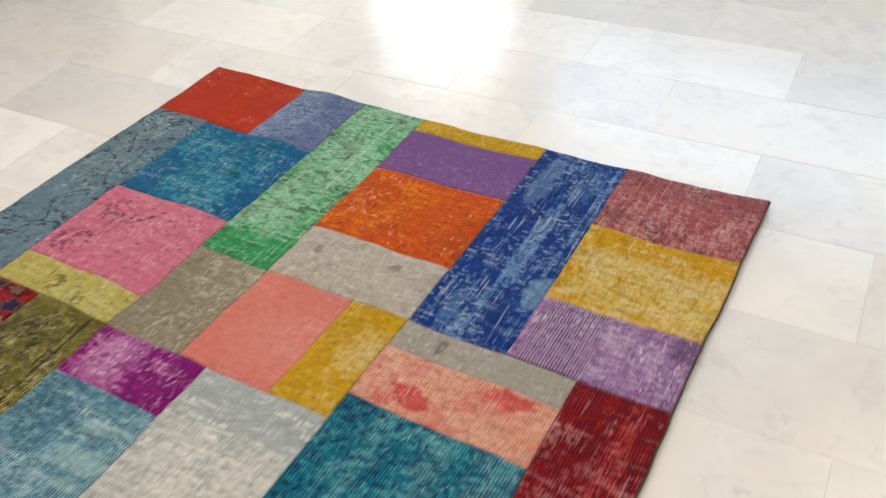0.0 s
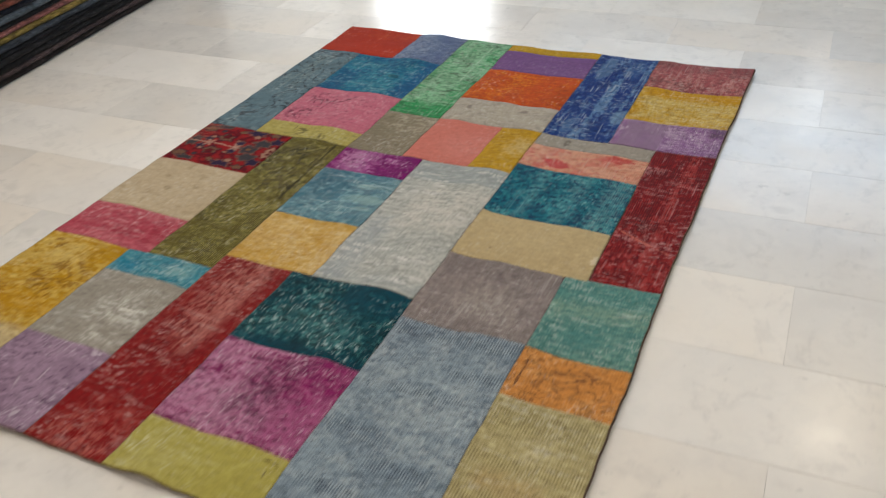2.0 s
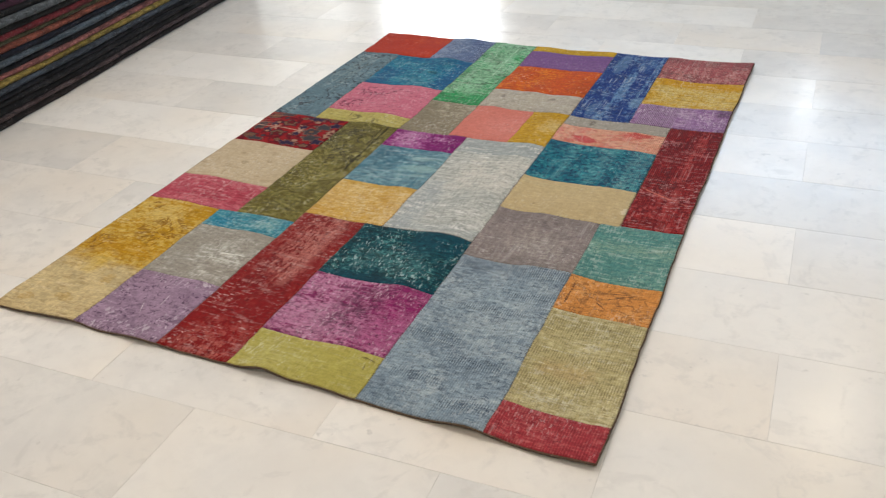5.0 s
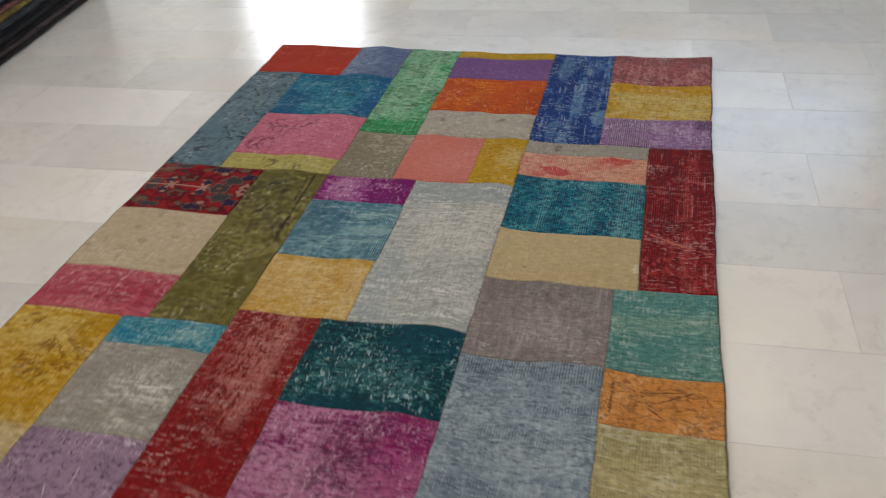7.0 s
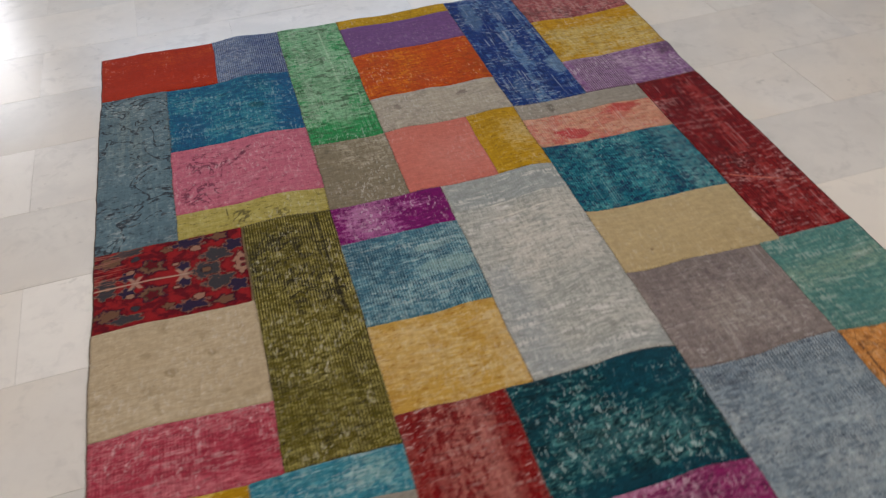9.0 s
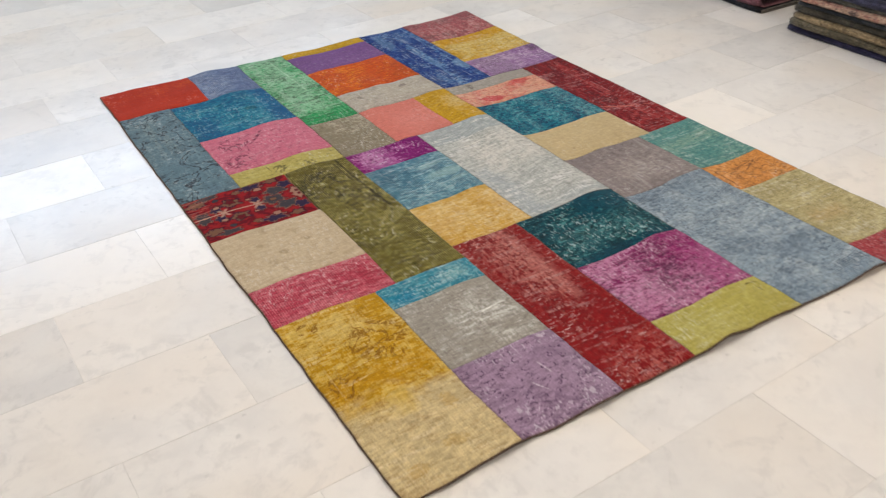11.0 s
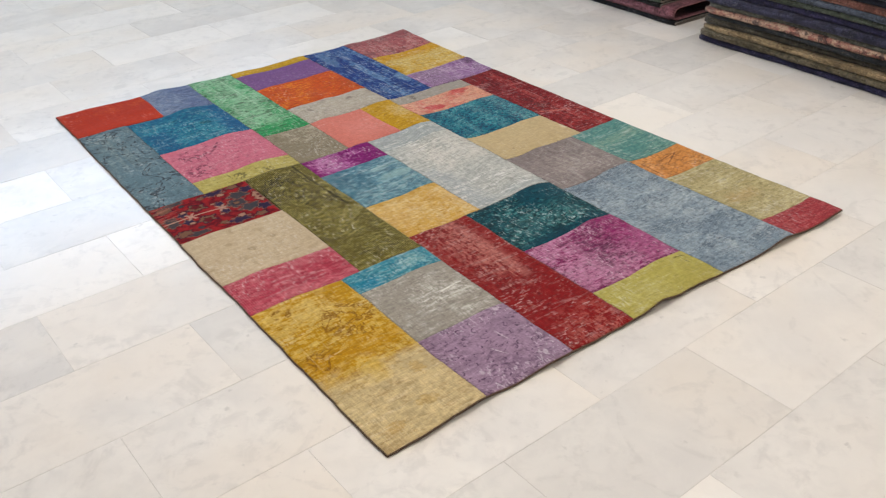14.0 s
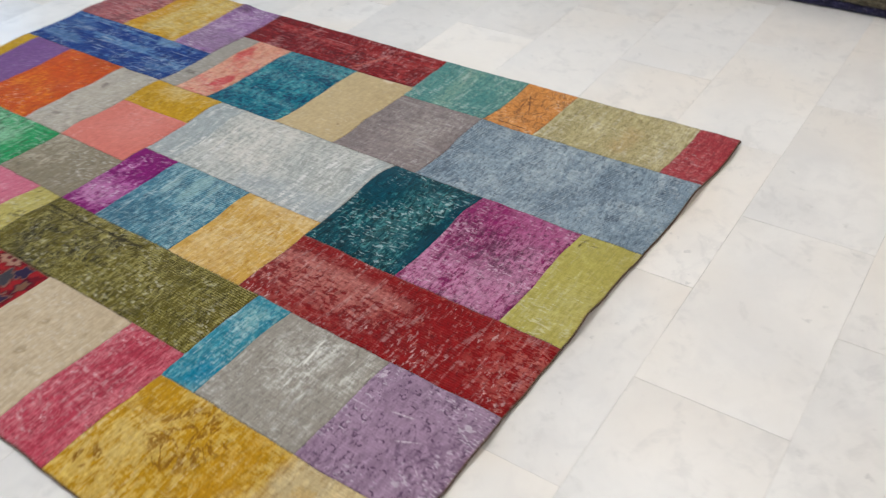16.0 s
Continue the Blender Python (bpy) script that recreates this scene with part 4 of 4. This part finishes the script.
patch(0.772, C2, 0.440, 0.718, pile("dark_teal", S(5, 61, 74), S(92, 142, 142), S(3, 26, 34), amount=0.26, rib=0.10, flecks=0.3, sat=1.18, con=0.6, deep=0.6, mottle=(0.7, 85, 0.30), dabs=(0.75, 55, 0.45),
      zones=[(0.95, 1.13, 0.62, 0.73, 0.03, S(4, 72, 92), 0.5, 0), (0.80, 1.08, 0.49, 0.60, 0.04, S(100, 142, 142), 0.3, 3), (0.77, 1.13, 0.43, 0.47, 0.012, S(4, 60, 78), 0.6, 0)]), "dark teal patch with pale worn flecks")
patch(0.772, C2, 0.155, 0.440, pile("mulberry", S(132, 45, 94), S(200, 142, 172), S(78, 32, 62), amount=0.40, motif=0.25, rib=0.12, flecks=0.2, con=0.75, deep=0.5, bands=[('y', 0.24, 0.12, 0.1)], mottle=(0.45, 75, 0.35), dabs=(0.5, 70, 0.35), threads=0.15,
      zones=[(0.77, 0.92, 0.17, 0.40, 0.04, S(200, 146, 174), 0.45, 3), (0.90, 1.04, 0.22, 0.40, 0.03, S(86, 34, 66), 0.55, 3), (1.02, 1.13, 0.18, 0.44, 0.03, S(152, 48, 108), 0.5, 0)], spots=[(0.97, 0.31, 0.02, 0.025, S(84, 40, 66), 0.35)]), "mulberry-pink mottled carpet patch")
patch(0.772, C2, 0.0, 0.155, pile("lime_yellow", S(178, 168, 84), S(198, 188, 116), S(132, 118, 54), sat=1.0, amount=0.35, rib=0.05, con=0.4, deep=0.12, weave=0.65, scuffs=0.25, dabs=(0.25, 50, 0.2), pepper=0.10, zones=[(0.80, 0.95, 0.02, 0.10, 0.04, S(196, 186, 120), 0.4, 1)],
      creases=[(1.065, 0.148, 1.115, 0.138, 0.004, S(92, 80, 42)), (1.09, 0.13, 1.095, 0.10, 0.003, S(100, 88, 46)), (0.80, 0.05, 0.815, 0.12, 0.003, S(206, 198, 150)), (0.90, 0.03, 0.91, 0.07, 0.003, S(204, 196, 146))]), "lime-yellow worn carpet patch")
patch(C2, 1.438, 0.0, 0.654, pile("blue_grey", S(137, 153, 165), S(172, 184, 190), S(60, 74, 94), "x", 0.4, motif=0.2, rib=0.22, flecks=0.1, con=0.5, deep=0.3, speck=1.3, dabs=(0.5, 75, 0.34), mottle=(0.5, 40, 0.38), threads=0.15,
      zones=[(1.16, 1.40, 0.34, 0.52, 0.05, S(170, 182, 188), 0.5, 1), (1.12, 1.44, 0.0, 0.06, 0.02, S(100, 120, 138), 0.4, 1)] + [(x0, x1, y0, y1, 0.014, S(46, 58, 78), 0.6, 2) for x0, x1, y0, y1 in ((1.12, 1.44, 0.60, 0.655), (1.20, 1.38, 0.42, 0.45), (1.30, 1.43, 0.50, 0.53), (1.13, 1.26, 0.27, 0.31), (1.26, 1.40, 0.20, 0.235), (1.15, 1.28, 0.12, 0.15), (1.31, 1.43, 0.05, 0.09))]), "long blue-grey ribbed carpet patch")
patch(1.438, RUG_W, 0.115, 0.490, pile("khaki_straw", S(184, 172, 128), S(206, 196, 160), S(134, 122, 82), "x", 0.4, rib=0.25, flecks=0.1, con=0.65, deep=0.35, scuffs=0.45, dabs=(0.3, 40, 0.35),
      zones=[(1.43, 1.70, 0.40, 0.47, 0.015, S(142, 132, 88), 0.5, 2), (1.43, 1.70, 0.30, 0.34, 0.012, S(140, 126, 84), 0.55, 2), (1.43, 1.70, 0.20, 0.25, 0.012, S(140, 126, 84), 0.5, 2), (1.47, 1.60, 0.24, 0.29, 0.02, S(186, 158, 112), 0.5, 0)]), "khaki straw-coloured ribbed carpet patch")
patch(1.438, RUG_W, 0.0, 0.115, pile("wine_red", S(160, 50, 58), S(190, 106, 104), S(118, 32, 44), sat=1.0, amount=0.35, rib=0.45, con=0.5, deep=0.3, threads=0.4, mottle=(0.3, 110, 0.2)), "wine-red carpet patch at the corner")

# underside, edge binding and stitched seams
bm = bmesh.new()
nx, ny = 56, 80
grid = []
for j in range(ny + 1):
    row = []
    for i in range(nx + 1):
        x, y = 0.004 + (RUG_W - 0.008) * i / nx, 0.004 + (RUG_L - 0.008) * j / ny
        row.append(bm.verts.new((*rug_place(x, y), rug_height(x, y) - 0.0052)))
    grid.append(row)
for j in range(ny):
    for i in range(nx):
        bm.faces.new((grid[j][i], grid[j][i + 1], grid[j + 1][i + 1], grid[j + 1][i]))
part("backing", bm, BACKING, rug, "coarse jute backing cloth")


def cord(name, points, radius, material, parent, sides=6):
    """A thread, cord or tape edge along a line of points."""
    bm = bmesh.new()
    rings = []
    for i, p in enumerate(points):
        a, b = Vector(points[max(i - 1, 0)]), Vector(points[min(i + 1, len(points) - 1)])
        d = (b - a).normalized()
        u = d.cross(Vector((0, 0, 1))).normalized()
        w = u.cross(d)
        rings.append([bm.verts.new(Vector(p) + radius * (math.cos(q) * u + math.sin(q) * w)) for q in (2 * math.pi * k / sides for k in range(sides))])
    for r, s in zip(rings, rings[1:]):
        for k in range(sides):
            bm.faces.new((r[k], r[(k + 1) % sides], s[(k + 1) % sides], s[k]))
    bm.faces.new(rings[0][::-1]), bm.faces.new(rings[-1])
    return part(name, bm, material, parent, smooth=True)


def edge_line(x0, y0, x1, y1, n):
    out = []
    for i in range(n + 1):
        x, y = x0 + (x1 - x0) * i / n, y0 + (y1 - y0) * i / n
        out.append((*rug_place(x, y), rug_height(x, y) - 0.0045))
    return out


for a in ((0, 0, RUG_W, 0, 110), (RUG_W, 0, RUG_W, RUG_L, 150), (RUG_W, RUG_L, 0, RUG_L, 110), (0, RUG_L, 0, 0, 150)):
    cord("edge_binding", edge_line(*a), 0.0034, BINDING, rug)

# dark thread ladders along the main seams
SEAMS = [("y", C1, 0.0, RUG_L), ("y", C2, 0.0, RUG_L), ("x", 1.381, 0.0, C2), ("x", 0.719, C1, C2), ("x", 1.675, C1, RUG_W), ("x", 0.653, 0.0, C1),
         ("x", 0.942, C2, RUG_W), ("x", 0.653, C2, RUG_W), ("y", 1.438, 0.0, 0.94), ("y", 1.496, 0.94, 1.675), ("y", 0.832, 0.719, 1.381), ("y", 0.772, 0.0, 0.719),
         ("y", 0.343, 0.655, 1.38), ("y", 0.19, 1.382, 2.115), ("x", 2.115, 0.0, C1), ("y", 0.28, 0.0, 0.65), ("y", 0.755, 1.38, RUG_L), ("y", 1.347, 1.675, RUG_L)]
bm = bmesh.new()
for way, c, a, b in SEAMS:
    n = int((b - a) / 0.009)
    for i in range(n):
        if random.random() < 0.35:
            continue
        q = a + (b - a) * (i + 0.5) / n
        l, s = 0.0030 + 0.0012 * random.random(), 0.0025 * (-1) ** i
        ends = ((c - l, q - s), (c + l, q + s)) if way == "y" else ((q - s, c - l), (q + s, c + l))
        p = [(*rug_place(*e), rug_height(*e) - 0.0004) for e in ends]
        d = Vector((p[1][1] - p[0][1], p[0][0] - p[1][0], 0)).normalized() * 0.0005
        up = Vector((0, 0, 0.0007))
        v = [bm.verts.new(Vector(e) + o) for e in p for o in (-d, up, d)]
        bm.faces.new((v[0], v[1], v[4], v[3])), bm.faces.new((v[1], v[2], v[5], v[4]))
tagged(part("seam_stitching", bm, THREAD, rug, "dark thread stitches along the seams"), kind="stuff")


# ---- stacks of folded rugs along the walls ----
def folded_rug(front, y0, y1, z, thick, depth, turn, material, label, group, wool=0.011, sag=0.0, flare=0.0, edge=None):
    """A carpet folded to a long flat parcel: the round of the fold shows in front, the two layers and the hollow between them at its ends.
    front: where its fold lies at y = 0; turn: how much x grows with y; wool: how thick one layer is."""
    thing = tagged(new("folded_rug"), label, "rug", group)
    side = 1 if depth > 0 else -1
    bm = bmesh.new()
    n = max(12, int(abs(y1 - y0) / 0.04))
    arc = [math.pi * (k / 8 - 0.5) for k in range(9)]
    seed = random.random() * 50
    loops = []
    for i in range(n + 1):
        f = i / n
        y = y0 + (y1 - y0) * f
        near = min(abs(y - y0), abs(y1 - y))
        shrink = 0.86 + 0.14 * min(1.0, near / 0.05) ** 0.5
        t = thick * (1 + 0.16 * noise.noise((y * 2.3, seed, 0.3)) + 0.08 * noise.noise((y * 9, seed, 5.3))) * shrink
        x = front + turn * y + side * (0.014 * noise.noise((y * 1.7, seed, 4.0)) + 0.005 * noise.noise((y * 8, seed, 9.0)) + 0.04 * (1 - shrink))
        mid = z + thick / 2 + sag * noise.noise((y * 1.1, 3.3, z * 1.5)) * min(1.0, z / 0.1) + 0.002 * noise.noise((y * 6, seed, 7.0))
        gape = flare * math.exp(-((y - y0) / 0.085) ** 2)
        mid += 0.5 * t * gape
        t *= 1 + gape
        w = min(wool, 0.42 * t)
        xb = front + turn * y + depth
        outer = [(xb, mid - t / 2)] + [(x + side * 0.55 * t * (1 - math.cos(a)), mid + t / 2 * math.sin(a)) for a in arc] + [(xb, mid + t / 2)]
        inner = [(xb, mid - t / 2 + w)] + [(x + side * (w + 0.55 * (t - 2 * w) * (1 - math.cos(a))), mid + (t / 2 - w) * math.sin(a)) for a in arc] + [(xb, mid + t / 2 - w)]
        loops.append(([bm.verts.new((px, y, pz)) for px, pz in outer], [bm.verts.new((px, y, pz)) for px, pz in inner]))
    for (o, q), (o2, q2) in zip(loops, loops[1:]):
        for k in range(len(o) - 1):
            bm.faces.new((o[k], o[k + 1], o2[k + 1], o2[k])), bm.faces.new((q[k + 1], q[k], q2[k], q2[k + 1]))
        bm.faces.new((o[0], o2[0], q2[0], q[0])), bm.faces.new((o[-1], q[-1], q2[-1], o2[-1]))
    ends = []
    for o, q in (loops[0], loops[-1]):
        ends.append([(u.co + v.co) / 2 for u, v in zip(o, q)])
        for k in range(len(o) - 1):
            bm.faces.new((o[k], o[k + 1], q[k + 1], q[k]))
    bmesh.ops.recalc_face_normals(bm, faces=bm.faces)
    part("fold", bm, material, thing, smooth=True)
    # the cut edge, whipped with paler yarn
    for line, way in zip(ends, (-1, 1)):
        pts = []
        for a, c in zip(line, line[1:]):
            m = max(1, int((c - a).length / 0.02))
            pts += [a.lerp(c, r / m) + Vector((0, way * 0.002, 0.0012 * noise.noise((r * 1.3, seed, a.z * 90)))) for r in range(m)]
        cord("whipped_edge", pts[::2] if len(pts) > 60 else pts, 0.003 if edge else min(0.0055, 0.2 * thick), edge or CUT_EDGE, thing, 5)
    return thing


CUT_EDGE = plain("pale_warp_ends", srgb(132, 124, 116), 0.95, 0.1, 200, 0.4)
ROSE_EDGE = plain("rose_warp_ends", srgb(150, 108, 110), 0.95, 0.1, 200, 0.3)
TONES = {}


def tone(name, c, dim, **kw):
    if (name, dim) not in TONES:
        f = dim * (0.84 if max(c) < 62 else 1.14)
        c = tuple(f * v for v in c)
        w = tuple(min(255, 10 + 1.25 * v) for v in c)
        d = tuple(0.42 * v for v in c)
        if name == "coral_motif":
            c, w, d = (150, 90, 74), (184, 152, 126), (40, 30, 38)
        TONES[name, dim] = pile("stack_" + name, srgb(*c), srgb(*w), srgb(*d), "y", 0.40, con=0.7, rib=0.25, flecks=0.05, deep=0.5, speck=0.6, sat=0.86 if dim > 0.7 else 1.0,
                                 mottle=(0.8, 34, 0.45) if name == "coral_motif" else (0.4, 28, 0.28), dabs=(0.8, 26, 0.6, 0.9) if name == "coral_motif" else (0.5, 30, 0.4, 0.8), **kw)
    return TONES[name, dim]


def stack(front, y0, y1, depth, turn, layers, group, jitter, dim):
    z = 0.0
    for name, c, thick, text in layers:
        j = jitter * (random.random() - 0.5)
        e = 0.03 * (random.random() - 0.5)
        base = z == 0.0
        gaping = name == "mauve_red"
        start = y0 + e if depth < 0 or y0 < 0 else y0 + e + (0.0 if base or gaping else 0.085)
        folded_rug(front + (0.0 if base else j), start, y1 + (0.012 if base else 0.03 * (random.random() - 0.7)), z, thick, depth,
                   turn, tone(name, c, dim), text, group, wool=0.008 if thick > 0.045 else 0.011, sag=0.012, flare=0.5 if gaping else 0.0, edge=ROSE_EDGE if gaping else None)
        z += thick * 0.955


stack(-0.852, -0.6, 3.05, -0.85, -0.135, [
    ("umber", (52, 42, 40), 0.031, "dark umber folded rug at the bottom of a stack"),
    ("mauve_brown", (84, 68, 70), 0.017, "mauve-brown folded rug in a stack"),
    ("soot", (34, 32, 36), 0.031, "soot-black folded rug in a stack"),
    ("charcoal", (44, 42, 48), 0.026, "charcoal folded rug in a stack"),
    ("night", (30, 32, 44), 0.026, "blue-black folded rug in a stack"),
    ("steel", (58, 66, 78), 0.021, "steel-blue folded rug in a stack"),
    ("antique_gold", (150, 128, 62), 0.026, "antique-gold folded rug in a stack"),
    ("old_rose", (160, 100, 96), 0.022, "old-rose folded rug in a stack"),
    ("ink", (28, 28, 38), 0.026, "ink-black folded rug in a stack"),
    ("storm_blue", (82, 94, 106), 0.026, "storm-blue folded rug in a stack"),
    ("navy", (30, 34, 56), 0.026, "navy folded rug in a stack"),
    ("terracotta", (138, 74, 60), 0.024, "terracotta folded rug in a stack"),
    ("moss", (92, 88, 66), 0.022, "moss-brown folded rug in a stack"),
    ("oxblood", (112, 32, 40), 0.024, "oxblood-red folded rug in a stack"),
    ("coal", (30, 28, 30), 0.029, "black folded rug in a stack"),
    ("slate", (86, 92, 98), 0.029, "slate-grey folded rug in a stack"),
    ("soot", (34, 32, 36), 0.029, "soot-black folded rug in a stack"),
    ("plum", (74, 40, 60), 0.026, "plum folded rug in a stack"),
    ("coal", (30, 28, 30), 0.030, "black folded rug in a stack"),
    ("charcoal", (44, 42, 48), 0.030, "charcoal folded rug in a stack"),
    ("ink", (28, 28, 38), 0.030, "ink-black folded rug on top of a stack"),
], "folded rugs stacked at the west wall", 0.022, 0.68)

stack(2.644, -0.9, 1.365, 1.05, 0.015, [
    ("deep_navy", (34, 30, 66), 0.030, "deep navy folded rug under a stack"),
    ("olive_brown", (98, 88, 66), 0.034, "olive-brown folded rug in a stack"),
    ("tan_brown", (146, 122, 82), 0.028, "tan-brown folded rug in a stack"),
    ("bark", (66, 60, 48), 0.032, "bark-brown folded rug in a stack"),
    ("dark_slate", (50, 54, 60), 0.018, "dark slate folded rug in a stack"),
    ("coral_motif", (150, 84, 70), 0.030, "folded rug with a coral pattern in a stack"),
    ("pewter", (90, 88, 78), 0.024, "pewter-grey folded rug in a stack"),
    ("dusk_blue", (54, 54, 80), 0.034, "dusk-blue patterned folded rug in a stack"),
    ("deep_navy", (34, 30, 66), 0.032, "deep navy folded rug in a stack"),
    ("pine", (70, 78, 66), 0.026, "pine-green folded rug in a stack"),
    ("storm_blue", (70, 80, 98), 0.030, "storm-blue folded rug in a stack"),
    ("chestnut", (118, 66, 52), 0.028, "chestnut-brown folded rug in a stack"),
    ("navy", (30, 34, 56), 0.030, "navy folded rug in a stack"),
    ("slate", (76, 80, 86), 0.030, "slate-grey folded rug in a stack"),
    ("deep_navy", (34, 30, 66), 0.034, "deep navy folded rug in a stack"),
    ("moss", (86, 80, 62), 0.028, "moss-brown folded rug on top of a stack"),
], "folded rugs stacked at the east wall", 0.024, 0.71)

stack(2.704, 1.60, 3.4, 1.0, 0.02, [
    ("ink", (28, 28, 38), 0.020, "ink-black folded rug under a low stack"),
    ("mauve_red", (128, 70, 84), 0.052, "mauve-red folded rug in a low stack"),
    ("soot", (34, 32, 36), 0.022, "soot-black folded rug in a low stack"),
    ("pine", (64, 78, 66), 0.034, "pine-green folded rug in a low stack"),
    ("coal", (30, 28, 30), 0.030, "black folded rug in a low stack"),
    ("pewter", (96, 96, 92), 0.030, "pewter-grey folded rug in a low stack"),
    ("navy", (30, 34, 56), 0.034, "navy folded rug in a low stack"),
    ("oxblood", (112, 32, 40), 0.030, "oxblood-red folded rug on top of a low stack"),
], "folded rugs in the low stack", 0.03, 0.74)


# ---- marble floor: 30 x 60 cm tiles in half bond, turned a little against the rug ----
floor = structure(new("floor"), "floor of honed white and grey marble tiles", "floor")
floor.matrix_world = pose(0, 0, 0, 0, 0, 2.25)
ROW, LONG, V0, U0 = 0.3012, 0.603, 0.1339, -0.420
block("screed", (-4.5, 6.5, -6.5, 8.6, -0.14, -0.0010), GROUT, floor, "grey grout bed")
TILE_GREY = {(2, -1), (1, 0), (4, 0), (6, 0), (6, -1), (3, 3), (3, 4), (8, 4), (-3, 1), (-3, 2), (-2, 0), (-2, 1), (-2, 2), (-2, 3), (7, -1), (5, 5), (9, 3), (0, -2), (10, 2), (12, 0)}
TILE_WHITE = {(3, 0), (2, 3), (9, 1), (1, 3), (5, -1), (3, -1), (0, 4)}


def tile_mesh(name, material):
    bm = bmesh.new()
    a, b, c = LONG / 2 - 0.0005, ROW / 2 - 0.0005, 0.0003
    top = [bm.verts.new((x, y, 0)) for x, y in ((-a + c, -b + c), (a - c, -b + c), (a - c, b - c), (-a + c, b - c))]
    rim = [bm.verts.new((x, y, -c * 0.8)) for x, y in ((-a, -b), (a, -b), (a, b), (-a, b))]
    low = [bm.verts.new((x, y, -0.012)) for x, y in ((-a, -b), (a, -b), (a, b), (-a, b))]
    bm.faces.new(top)
    for i in range(4):
        k = (i + 1) % 4
        bm.faces.new((top[k], top[i], rim[i], rim[k])), bm.faces.new((rim[k], rim[i], low[i], low[k]))
    me = bpy.data.meshes.new(name)
    bm.to_mesh(me)
    bm.free()
    me.materials.append(material)
    return me


TILES = {"white": tile_mesh("white_tile", WHITE_MARBLE), "pale": tile_mesh("pale_tile", PALE_MARBLE), "grey": tile_mesh("grey_tile", GREY_MARBLE), "bright": tile_mesh("bright_tile", BRIGHT_MARBLE)}
rest = bmesh.new()
pick = random.Random(11)
for k in range(-16, 24):
    for n in range(-5, 9):
        u = U0 + LONG * (n + 0.5) + (LONG / 2 if k % 2 else 0.0)
        v = V0 + ROW * (k + 0.5)
        kind = "grey" if (k, n) in TILE_GREY else "bright" if (k, n) in TILE_WHITE else pick.choice(["white", "pale", "pale"])
        lift = -0.0003 * pick.random()
        if -5 <= k <= 14 and -2 <= n <= 5:
            ob = new("tile", TILES[kind])
            ob.parent = floor
            ob.location = (u, v, lift)
            ob.rotation_euler = (0.0012 * (pick.random() - 0.5) * 2, 0.0007 * (pick.random() - 0.5) * 2, 0.0)
        else:
            a, b = LONG / 2 - 0.0007, ROW / 2 - 0.0007
            box(rest, u - a, u + a, v - b, v + b, -0.012, lift)
tagged(part("outer_tiles", rest, PALE_MARBLE, floor, "marble tiles further off"), kind="stuff")
